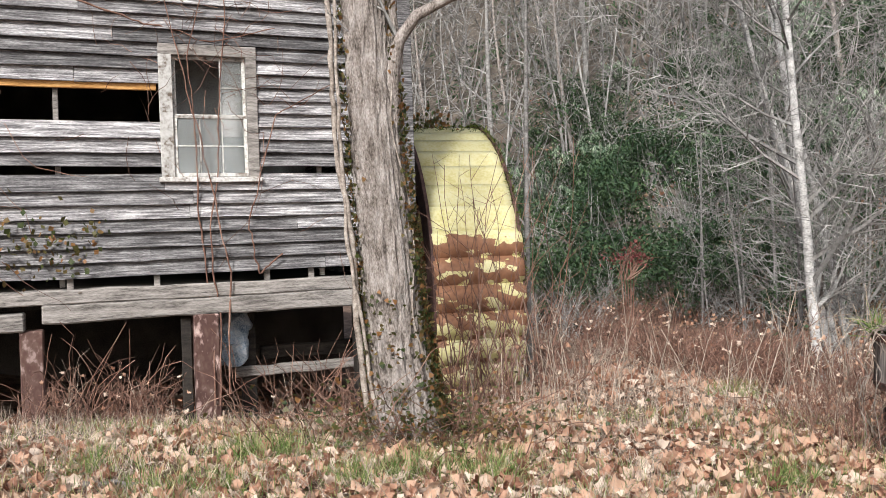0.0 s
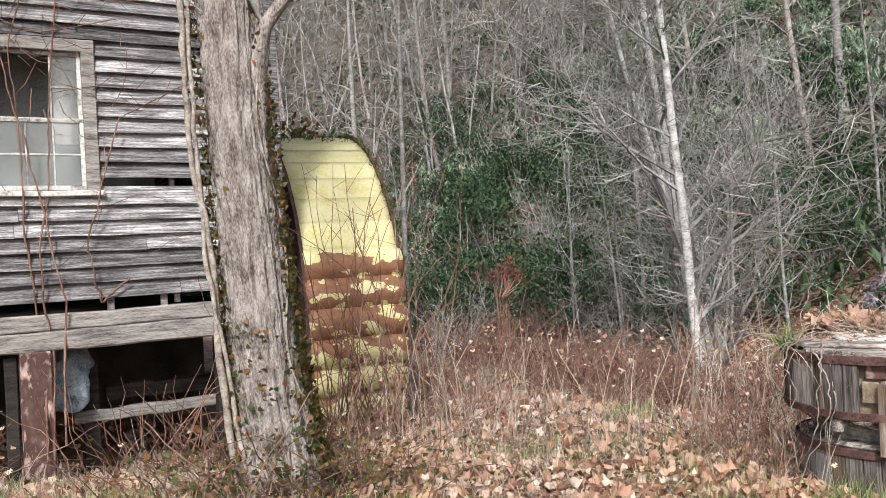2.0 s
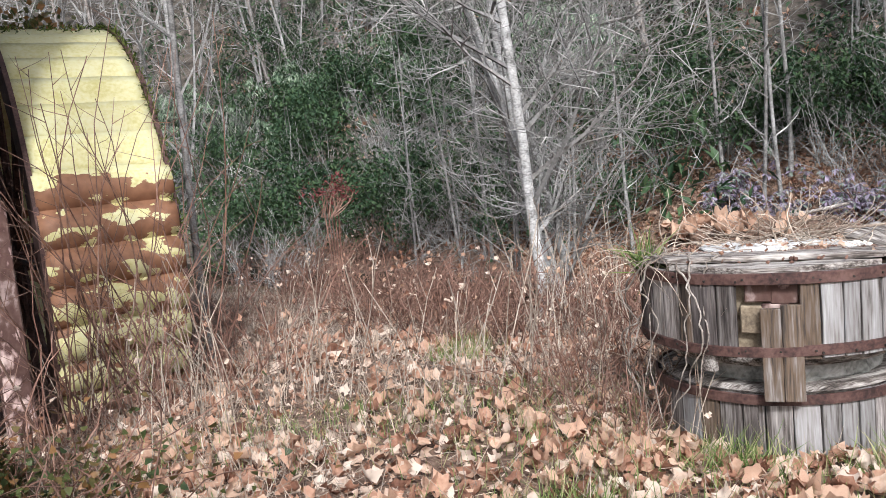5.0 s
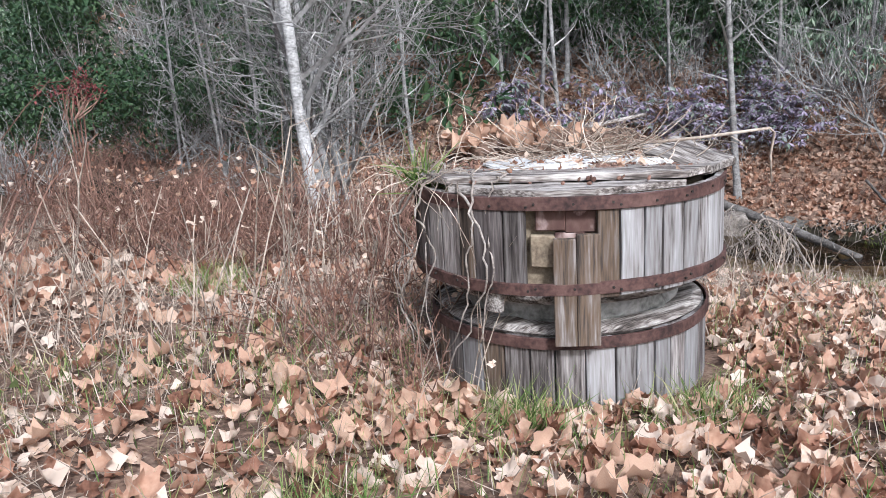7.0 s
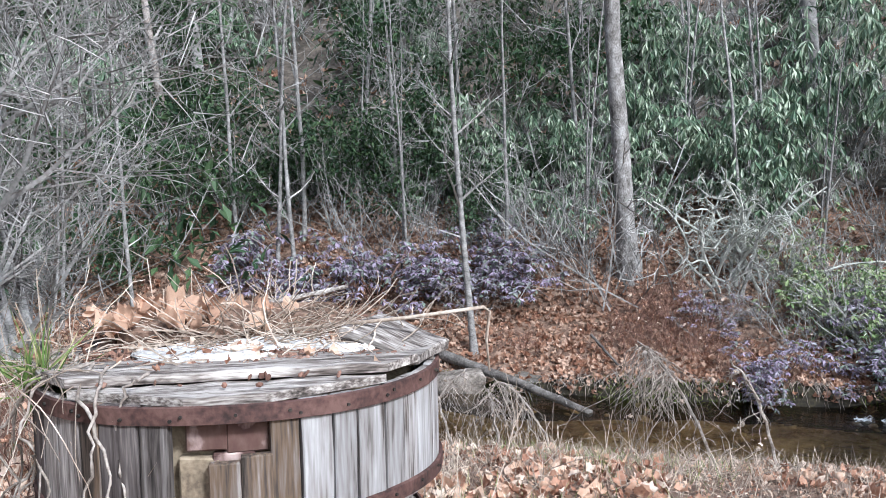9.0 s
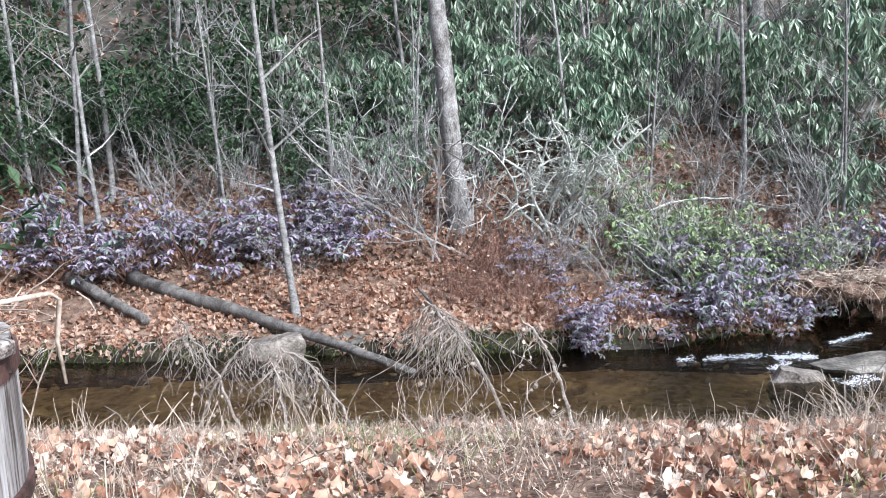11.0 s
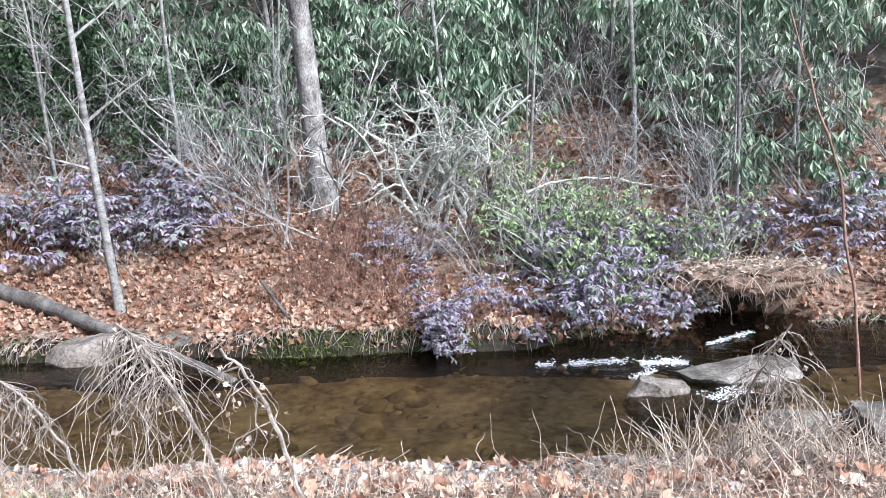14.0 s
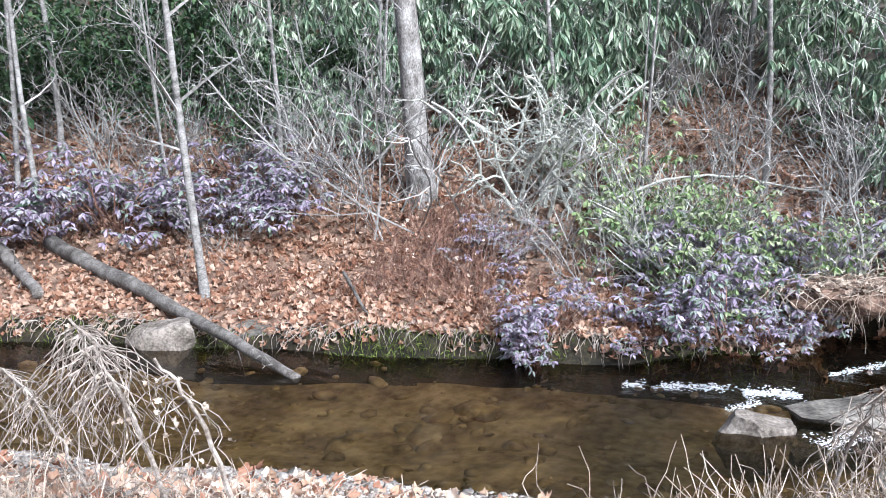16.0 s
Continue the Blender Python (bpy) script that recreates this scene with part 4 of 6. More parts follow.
scatter_leaves(S, spots_in(rng, 4000, 5, 45, 0, 60, lambda x, y: -32 < across(x, y) < -8, 0.05), rng, (0.15, 0.3))
tagged(new("forest_litter", S.mesh("forest_litter", LITTER)), "red-brown leaf litter on the far bank and hillside", "leaf litter", kind="stuff")
# single leaves close to the walk
leaf_meshes = []
for i in range(6):
    v, f = sycamore_leaf(i + 20, True)
    S = Soup()
    S.add(np.array(v), f)
    S.tube([(0, -0.1, 0.02), (0.03, -0.35, 0.06), (0.02, -0.6, 0.02)], 0.012, 3)
    leaf_meshes.append(S.mesh("fallen_leaf", SYCAMORE, True))
for i, p in enumerate(spots_in(rng, 160, -0.5, 3.4, 4.3, 7.2, lambda x, y: clear_of_vat(x, y) and patchy(x, y) > -0.2, 0.06)):
    ob = new("fallen_leaf", leaf_meshes[i % 6])
    k = rng.uniform(0.06, 0.15)
    ob.matrix_world = pose(p[0], p[1], p[2] + 0.025, rng.normal(0, 22), rng.normal(0, 22), rng.uniform(0, 360)) @ Matrix.Scale(k * 0.9, 4)
    tagged(ob, "curled dry brown sycamore leaf on the ground", "leaf", "leaves near the tub")
for i in range(60):
    a, r = rng.uniform(0, 6.28), rng.uniform(0.03, 0.45)
    q = lid_turn @ Vector((-0.2 + r * math.cos(a), 0.2 + 0.55 * r * math.sin(a), 0))
    ob = new("fallen_leaf", leaf_meshes[i % 6])
    ob.matrix_world = pose(VAT.x + q.x, VAT.y + q.y, VAT.z + Z_TOP + 0.12 + 0.07 * rng.uniform(), rng.normal(0, 48), rng.normal(0, 48), rng.uniform(0, 360)) @ Matrix.Scale(rng.uniform(0.06, 0.13), 4)
    tagged(ob, "curled tan sycamore leaf lying on the tub lid", "leaf", "leaves on the tub")


def blades(S, spots, rng, length, width, droop=0.5):
    """Grass blades: bent tapered strips."""
    n = len(spots)
    shape = [(-0.5, 0, 0), (0.5, 0, 0), (-0.35, 0.18, 0.5), (0.35, 0.18, 0.5), (0, 0.5, 0.85)]
    f = [(0, 1, 3, 2), (2, 3, 4)]
    ln = rng.uniform(length[0], length[1], n)
    m = rot(rng.normal(0, droop, n), rng.normal(0, droop * 0.5, n), rng.uniform(0, 6.28, n))
    m = m * np.stack([np.full(n, width), ln * 0.6, ln], -1)[:, None, :]
    S.many(shape, f, m, spots)


S = Soup()
green = lambda x, y: across(x, y) > 2 and clear_of_vat(x, y) and patchy(x, y, 0.7) < rng.uniform(-0.25, 0.5)
blades(S, spots_in(rng, 17000, -4.5, 8, 2.5, 7.6, green, 0.03), rng, (0.06, 0.17), 0.005)
for bx, by in ((-1.35, 5.9), (-1.2, 5.75), (-1.05, 5.9), (-0.6, 5.2), (-0.1, 5.5), (0.2, 5.3), (-0.3, 5.35), (0.35, 5.6), (-1.75, 5.0), (-1.4, 5.05), (-2.4, 5.6), (2.2, 5.4), (3.9, 5.35), (2.9, 8.6), (3.3, 5.75), (3.2, 9.2)):
    pts = np.array([on_ground(bx + rng.normal(0, 0.13), by + rng.normal(0, 0.1)) for _ in range(230)])
    blades(S, pts, rng, (0.1, 0.3), 0.006, 0.8)
tagged(new("grass", S.mesh("grass", GRASS)), "low green grass showing between fallen leaves", "grass", kind="stuff")
S = Soup()
blades(S, spots_in(rng, 15000, -5, 11, 3, 18, lambda x, y: across(x, y) > 0.5 and clear_of_vat(x, y) and (y > 6.5 or 2.0 < across(x, y) < 4.5) and across(x, y) > rng.uniform(1.2, 4) and y < 9 + 0.3 * x + 9 * (x > 0.6), 0), rng, (0.08, 0.3), 0.005, 0.7)
blades(S, spots_in(rng, 9000, -4.5, 8.5, 3.2, 8.5, lambda x, y: across(x, y) > 2.2 and clear_of_vat(x, y), 0.05), rng, (0.08, 0.28), 0.004, 1.3)
blades(S, spots_in(rng, 7000, -4.5, 1.5, 4.2, 6.8, lambda x, y: patchy(x, y, 1.1) < rng.uniform(-0.1, 0.4), 0.05), rng, (0.06, 0.24), 0.0045, 1.1)
blades(S, spots_in(rng, 9000, 5.0, 12.0, 3.0, 10.5, lambda x, y: 0.9 < across(x, y) < 3.6, 0.04), rng, (0.05, 0.2), 0.004, 1.3)
tagged(new("dry_grass", S.mesh("dry_grass", STRAW)), "straw-coloured dry grass and weeds", "dry grass", kind="stuff")


def wander(rng, p, d, length, segs, bend=0.25, lift=0.0):
    pts = [np.array(p, float)]
    d = np.array(d, float)
    d /= np.linalg.norm(d)
    for i in range(segs):
        d = d + rng.normal(0, bend, 3) * 0.6
        d[2] += lift
        d /= np.linalg.norm(d)
        pts.append(pts[-1] + d * length / segs)
    return pts


def branches(S, rng, pts, r0, depth, n, length, spread=0.9, lift=0.06, thin=0.0035, start=0.2, bend=0.25):
    """Side branches along a stem, and theirs in turn."""
    pts = np.asarray(pts)
    for i in range(n):
        k = start + (1 - start) * (i + rng.uniform()) / n
        q = k * (len(pts) - 1)
        j = min(int(q), len(pts) - 2)
        p = pts[j] + (pts[j + 1] - pts[j]) * (q - j)
        ax = pts[j + 1] - pts[j]
        ax = ax / (np.linalg.norm(ax) + 1e-9)
        side = rng.normal(0, 1, 3)
        side -= ax * side.dot(ax)
        side /= np.linalg.norm(side) + 1e-9
        d = ax * rng.uniform(0.35, 1.0) + side * spread
        ln = length * (1.1 - 0.6 * k) * rng.uniform(0.5, 1.2)
        r = r0 * (1 - 0.7 * k) * rng.uniform(0.35, 0.6)
        segs = 4 if depth > 2 else 3 if depth > 1 else 2
        path = wander(rng, p, d, ln, segs, bend, lift)
        S.twig(path, np.linspace(max(r, thin), thin * 0.6, segs))
        if depth > 1:
            branches(S, rng, path, max(r, thin), depth - 1, max(3, int(n * 0.55)), ln * 0.55, spread, lift, thin, 0.15, bend)


def bare_tree(name, height, r, lean, seed, bark, twigs, n=16, depth=3, length=2.4, start=0.2, stems=1, thin=0.006, wob=0.035):
    """A leafless tree: a tapered, slightly bent trunk and a crown of limbs and twigs. Returns its Empty at the origin."""
    rng = np.random.default_rng(seed)
    ob = thing(name, Matrix(), "", "")
    crown = Soup()
    for s in range(stems):
        T = Soup()
        k = 0.09 if s else 0.0
        segs = 14
        pts = [np.array((0.18 * s, 0.1 * s, -0.15))]
        d = np.array((lean[0] + k * rng.normal(), lean[1] + k * rng.normal(), 1.0))
        for i in range(segs):
            d[:2] = d[:2] * 0.96 + rng.normal(0, wob, 2)
            pts.append(pts[-1] + d / np.linalg.norm(d) * height / segs)
        rr = r * (0.7 if s else 1)
        prof = np.linspace(rr, rr * 0.25, segs + 1)
        prof[0] *= 1.35
        T.tube(pts, prof, 10)
        me = T.mesh("trunk", bark, True)
        part("trunk", me, bark, ob)
        branches(crown, rng, pts, rr, depth, n, length, thin=thin, start=start)
    tagged(part("crown", crown, twigs, ob), kind="stuff")
    return ob




# trees
def place(tree, x, y, turn=0.0, k=1.0, dz=0.0):
    tree.matrix_world = pose(x, y, ground_z(x, y) + dz, 0, 0, turn) @ Matrix.Scale(k, 4)
    return tree


def mill_tree():
    """The thick tree before the mill: ridged trunk, a low limb, ivy."""
    rng = np.random.default_rng(3)
    ob = thing("tree", Matrix(), "thick ridged grey-brown tree trunk with ivy beside the mill", "tree")
    x0, y0 = -0.33, 6.50
    z0 = ground_z(x0, y0) - 0.15
    zs = np.concatenate([np.linspace(0, 4.5, 150), np.linspace(4.6, 9, 40)])
    v, f = [], []
    n = 150
    axis = []
    for z in zs:
        cx = x0 + 0.04 - 0.077 * z - 0.02 * math.sin(z * 1.1)
        cy = y0 + 0.01 * z
        axis.append(np.array((cx, cy, z0 + z)))
        r = 0.228 - 0.014 * z + 0.14 * math.exp(-z * 2.6)
        r = max(r, 0.07)
        for j in range(n):
            a = 2 * math.pi * j / n
            c, s = math.cos(a), math.sin(a)
            ridge = 0.3 - abs(noise.noise(Vector((c * 5.5 + 0.5 * math.sin(z * 3), s * 5.5, z * 2.2)))) * 1.6 + 0.2 - 1.1 * abs(noise.noise(Vector((c * 11, s * 11 + 0.4 * math.sin(z * 6), z * 5))))
            flare = 0.25 * math.exp(-z * 3) * noise.noise(Vector((c * 1.8, s * 1.8, 2)))
            rr = r * (1 + 0.17 * ridge + flare)
            v.append((cx + rr * c, cy + rr * s, z0 + z))
    for i in range(len(zs) - 1):
        for j in range(n):
            k = (j + 1) % n
            f.append((i * n + j, i * n + k, (i + 1) * n + k, (i + 1) * n + j))
    S = Soup()
    S.add(v, f)
    part("trunk", S.mesh("trunk", BARK, True), BARK, ob)
    L = Soup()
    p = axis[82] + np.array((0.1, -0.02, 0))
    limb = [p + (-0.06, 0, -0.15), p + (0.03, -0.03, 0.15), p + (0.04, -0.05, 0.5), p + (0.1, -0.06, 0.72), p + (0.24, -0.08, 0.9), p + (0.5, -0.1, 1.02), p + (1.0, -0.1, 1.14), p + (1.7, 0.0, 1.12), p + (2.3, 0.1, 1.14), p + (3.2, 0.2, 1.06)]
    L.tube(limb, [0.09, 0.075, 0.06, 0.05, 0.042, 0.036, 0.03, 0.024, 0.018, 0.008], 8)
    dead = [p + (0.04, -0.03, 0.35), p + (0.09, -0.02, 0.6), p + (0.05, -0.02, 0.95), p + (0.12, 0, 1.5), p + (0.3, 0, 2.3)]
    L.tube(dead, [0.05, 0.042, 0.036, 0.03, 0.015], 7)
    part("limb", L.mesh("limb", BARK, True), BARK, ob)
    C = Soup()
    branches(C, rng, limb, 0.05, 3, 9, 1.2, 0.8, 0.0)
    branches(C, rng, axis[150:], 0.12, 3, 14, 2.6, start=0.05)
    part("crown", C, BARK_TWIG, ob)
    # ivy leaves up the trunk
    I = Soup()
    shape = [(0, 0, 0), (-0.5, 0.1, 0.05), (-0.35, 0.45, 0), (0, 0.9, 0.06), (0.35, 0.45, 0), (0.5, 0.1, 0.05)]
    face = [(0, 5, 4, 3), (0, 3, 2, 1)]
    pts, yaw = [], []
    for i in range(3800):
        z = rng.gamma(1.4, 0.75) if rng.uniform() < 0.6 else rng.uniform(0.1, 3.9)
        side = rng.choice([0, 1, 2], p=[0.38, 0.5, 0.12])
        a = {0: rng.normal(math.pi * 1.02, 0.3), 1: rng.normal(-0.25, 0.25), 2: rng.normal(-math.pi / 2, 0.9)}[int(side)]
        if side == 2 and z > 1.3:
            continue
        i0 = min(int(z / 4.5 * 149), 149)
        c = axis[i0]
        r = (0.228 - 0.014 * z + 0.14 * math.exp(-z * 2.6)) * 1.05 + rng.uniform(0, 0.05)
        pts.append((c[0] + r * math.cos(a), c[1] + r * math.sin(a), c[2] + 0.02))
        yaw.append(a + math.pi / 2)
    nn = len(pts)
    m = rot(rng.normal(1.9, 0.5, nn), rng.normal(0, 0.5, nn), np.array(yaw) + rng.normal(0, 0.4, nn)) * rng.uniform(0.022, 0.05, nn)[:, None, None]
    I.many(shape, face, m, np.array(pts))
    tagged(part("ivy", I, IVY, ob, "dark green and rusty ivy leaves"), kind="stuff")
    # climbing stems
    for k in range(1):
        a0 = rng.uniform(-2.6, -0.4)
        path = []
        for i in range(0, 120, 4):
            a = a0 + 0.35 * math.sin(i * 0.13 + k * 2)
            r = (0.228 - 0.014 * zs[i] + 0.14 * math.exp(-zs[i] * 2.6)) * 1.07
            path.append(axis[i] + np.array((r * math.cos(a), r * math.sin(a), 0)))
        st = Soup()
        st.tube(path, np.linspace(0.011, 0.005, len(path)), 5)
        part("vine_stem", st, VINE, ob)
    return ob


mill_tree()


def vine(name, pts, r0, r1, label, mat=VINE, knots=40, seed=1):
    rng = np.random.default_rng(seed)
    p = np.array(pts, float)
    t = np.linspace(0, len(p) - 1, knots)
    q = np.stack([np.interp(t, range(len(p)), p[:, i]) for i in range(3)], 1)
    q += np.cumsum(rng.normal(0, 0.012, q.shape), 0) * np.sin(np.linspace(0, math.pi, knots))[:, None]
    S = Soup()
    S.tube(q, np.linspace(r0, r1, knots) * rng.uniform(0.8, 1.2, knots), 7)
    return tagged(new(name, S.mesh(name, mat, True)), label, "vine")


vine("vine", [(-0.56, 6.35, -0.1), (-0.62, 6.37, 0.5), (-0.64, 6.40, 1.5), (-0.72, 6.45, 2.3), (-0.70, 6.45, 2.9), (-0.78, 6.55, 4.2), (-0.80, 6.65, 6.0)], 0.026, 0.018, "thick pale climbing vine hanging beside the tree", seed=2)
vine("vine", [(-0.50, 6.30, -0.1), (-0.58, 6.35, 0.6), (-0.60, 6.37, 1.4), (-0.66, 6.41, 2.2), (-0.68, 6.45, 3.4), (-0.70, 6.55, 5.0)], 0.018, 0.012, "thin pale climbing vine beside the tree", seed=5)
for sd, pts in ((11, [(-0.45, -0.2, -0.1), (-0.42, -0.12, 0.9), (-0.5, -0.1, 1.9), (-0.52, -0.09, 2.6), (-0.62, -0.09, 3.4), (-0.35, -0.1, 4.3)]), (12, [(-0.4, -0.22, -0.1), (-0.36, -0.14, 0.8), (-0.46, -0.12, 1.7), (-0.35, -0.1, 2.8), (-0.25, -0.1, 3.9), (-0.3, -0.1, 5)]), (13, [(-0.3, -0.2, 0.0), (-0.3, -0.12, 1.2), (-0.52, -0.1, 2.0), (-0.7, -0.1, 3.1), (-0.8, -0.1, 4.0)]), (14, [(-1.6, -0.15, 3.9), (-0.9, -0.1, 3.7), (-0.4, -0.1, 3.55), (0.3, -0.1, 3.75)]), (15, [(0.3, -0.1, 1.4), (0.05, -0.12, 1.2), (-0.1, -0.1, 1.7), (0.2, -0.1, 2.9), (0.9, -0.1, 3.2)])):
    w = [tuple(MILL @ Vector(p)) for p in pts]
    vine("vine", w, 0.011, 0.005, "dry brown vine climbing the clapboards", TWIG_BROWN, 40, sd)
S = Soup()
rng = np.random.default_rng(21)
for i in range(80):
    p = MILL @ Vector((rng.normal(-0.45, 0.5), -0.07, rng.uniform(2.9, 4.6)))
    S.tube(wander(rng, p, (rng.normal(), -0.15, rng.normal(0, 0.6)), rng.uniform(0.25, 0.9), 6, 0.5), np.linspace(0.004, 0.002, 7), 3)
for i in range(30):
    p = MILL @ Vector((rng.uniform(-4, 1.6), -0.08, rng.uniform(1.0, 3.6)))
    S.tube(wander(rng, p, (rng.normal(0, 0.5), -0.1, rng.normal(0, 1)), rng.uniform(0.4, 1.2), 6, 0.4), np.linspace(0.004, 0.002, 7), 3)
tagged(new("vine_twigs", S.mesh("vine_twigs", TWIG_BROWN)), "tangle of thin dry vine twigs on the mill wall", "vine", kind="stuff")

sap = bare_tree("sapling", 9, 0.045, (-0.015, 0.02), 31, BARK_PALE, BARK_TWIG, 14, 2, 1.5, 0.2, 1, 0.005, 0.008)
tagged(place(sap, 1.14, 11.5), "slender straight grey sapling beside the water wheel", "tree")
birch = bare_tree("birch_tree", 11, 0.074, (-0.07, 0.02), 32, BARK_BIRCH, BARK_TWIG, 32, 3, 3.6, 0.06, 1, 0.007, 0.02)
tagged(place(birch, 5.22, 11.8), "pale grey bare tree leaning over the brush", "tree")
birch2 = bare_tree("birch_tree", 11, 0.09, (-0.14, 0.05), 33, BARK_BIRCH, BARK_TWIG, 20, 3, 3.3, 0.06, 4, 0.007, 0.02)
tagged(place(birch2, 6.5, 14.0), "clump of pale grey bare leaning stems", "tree")
csap = bare_tree("creek_sapling", 9, 0.06, (-0.06, 0.09), 34, BARK_PALE, BARK_TWIG, 16, 3, 1.9, 0.2, 1, 0.006, 0.014)
tagged(place(csap, 13.1, 12.2), "slim pale leaning tree on the far bank edge", "tree")
big = bare_tree("forest_tree", 16, 0.19, (-0.08, 0.04), 35, BARK_GREY, BARK_TWIG, 14, 3, 3.0, 0.4)
tagged(place(big, 16.22, 10.95), "tall straight pale grey trunk above the creek", "tree")

# woods on the hillside
def forest():
    rng = np.random.default_rng(8)
    kinds = [
        (bare_tree("forest_tree", 15, 0.17, (0.05, 0.02), 41, BARK_PALE, BARK_TWIG, 13, 3, 3.2, 0.25), "tall pale grey bare forest tree"),
        (bare_tree("forest_tree", 13, 0.12, (-0.12, 0.04), 42, BARK, BARK_TWIG, 14, 3, 2.8, 0.15), "dark leaning bare forest tree"),
        (bare_tree("forest_tree", 9, 0.05, (0.02, -0.03), 43, BARK_PALE, BARK_TWIG, 14, 3, 2.0, 0.12), "thin pale bare understory tree"),
        (bare_tree("forest_tree", 7, 0.04, (-0.1, 0.08), 44, BARK_PALE, BARK_TWIG, 11, 3, 1.8, 0.05, 2), "thin twin-stemmed bare understory tree"),
    ]
    fixed = [(22.5, 9.6, 0, 1.2), (14.75, 23.4, 1, 1.0), (13.45, 17.1, 2, 1.0), (13.25, 18.7, 2, 1.0), (15.7, 16.2, 2, 0.9), (17.7, 26.4, 0, 1.0), (14.3, 17.8, 2, 1.1), (13.3, 17.5, 2, 1.0), (22.7, 7.1, 0, 1.15), (12.0, 22.0, 3, 1.0), (9.5, 24.5, 3, 1.0), (16.5, 18.0, 2, 1.1), (19.0, 13.5, 3, 1.0), (16.6, 12.2, 3, 0.8), (15.4, 13.2, 2, 0.8), (17.6, 9.4, 2, 0.8), (17.3, 8.0, 3, 0.7), (18.4, 6.6, 2, 0.9), (18.2, 5.0, 3, 0.8), (14.6, 15.0, 3, 0.8), (16.8, 15.4, 2, 1.0), (19.6, 9.6, 3, 1.0), (20.2, 7.4, 2, 1.0), (15.6, 17.4, 3, 0.9), (19.4, 4.4, 3, 0.9), (17.8, 13.0, 2, 1.0), (18.9, 11.2, 3, 0.9), (6.4, 15.2, 3, 0.9), (9.9, 20.0, 3, 1.0), (8.8, 22.3, 3, 1.1), (10.9, 19.0, 2, 0.9), (7.3, 24.0, 3, 1.0), (5.2, 14.4, 3, 0.7)]
    spots = list(fixed)
    while len(spots) < 80:
        u, s = rng.uniform(-14, 60), -rng.uniform(6, 34)
        x, y = 10.7 - 0.423 * u - 0.906 * s, 7.3 + 0.906 * u - 0.423 * s
        if min(math.hypot(x - q[0], y - q[1]) for q in spots) < 1.7:
            continue
        spots.append((x, y, int(rng.choice([0, 1, 2, 3], p=[0.25, 0.2, 0.3, 0.25])), rng.uniform(0.8, 1.25)))
    used = set()
    for x, y, k, size in spots:
        ob, label = kinds[k]
        m = pose(x, y, ground_z(x, y), 0, 0, rng.uniform(-35, 35) if k < 2 else rng.uniform(0, 360))
        if k in used:
            ob = copy_thing(ob, m)
        else:
            used.add(k)
            ob.matrix_world = m
        ob.scale = (size, size, size)
        tagged(ob, label, "tree", "bare trees on the hillside")


forest()


def far_woods():
    """The woods farther down the valley: trunks with coarse twigs, too many to count."""
    rng = np.random.default_rng(77)
    S = Soup()
    done = 0
    while done < 540:
        u, s = rng.uniform(14, 95), rng.uniform(-48, 26)
        if -4.5 < s < 1.5 or (s < 0 and u < 34 and s > -30) or (s > 0 and u < 26):
            continue
        x, y = 10.7 - 0.423 * u - 0.906 * s, 7.3 + 0.906 * u - 0.423 * s
        if x < -9 + 0.05 * y and y < 40:
            continue
        h = rng.uniform(7, 15)
        k = 0.012 + 0.0003 * math.hypot(x, y)
        p = wander(rng, (x, y, ground_z(x, y) - 0.3), (rng.normal(0, 0.22), rng.normal(0, 0.22), 1), h, 6, 0.12)
        S.tube(p, np.linspace(rng.uniform(0.05, 0.13), 0.02, 7), 5)
        branches(S, rng, p, 0.06, 2, 11, h * 0.27, 0.9, thin=k)
        done += 1
    tagged(new("far_woods", S.mesh("far_woods", FAR_TWIG)), "grey leafless woods farther down the valley", "woods", kind="stuff")
    S = Soup()
    pts = []
    while len(pts) < 2600:
        u, s = rng.uniform(8, 95), rng.uniform(-46, -5) if len(pts) < 2000 else rng.uniform(-5, 30) * (1 if len(pts) % 2 else 1)
        if s > -5 and u < 48:
            continue
        x, y = 10.7 - 0.423 * u - 0.906 * s, 7.3 + 0.906 * u - 0.423 * s
        if patchy(x, y, 0.12) < rng.uniform(-0.3, 0.2):
            continue
        pts.append((x, y, ground_z(x, y) + rng.uniform(0.2, 1.8)))
    pts = np.repeat(np.array(pts), 14, 0) + rng.normal(0, 0.5, (2600 * 14, 3))
    n = len(pts)
    m = rot(rng.normal(-0.6, 0.5, n), rng.normal(0, 0.4, n), rng.uniform(0, 6.28, n)) * rng.uniform(0.25, 0.5, n)[:, None, None]
    S.many([(0, 0, 0), (-0.2, 0.5, 0.05), (0, 1.0, -0.1), (0.2, 0.5, 0.05)], [(0, 2, 1), (0, 3, 2)], m, pts)
    tagged(new("far_evergreens", S.mesh("far_evergreens", HEMLOCK)), "dark evergreen thickets on the far hillside", "thicket", kind="stuff")


far_woods()


# shrubs
LEAF_LONG = [(0, 0, 0), (-0.125, 0.55, 0.03), (0, 0.58, -0.03), (0.125, 0.55, 0.03), (0, 1.0, -0.12)]
LEAF_LONG_F = [(0, 2, 1), (0, 3, 2), (1, 2, 4), (2, 3, 4)]
LEAF_SHORT = [(0, 0, 0), (-0.22, 0.45, 0.03), (0, 1.0, -0.06), (0.22, 0.45, 0.03)]
LEAF_SHORT_F = [(0, 2, 1), (0, 3, 2)]


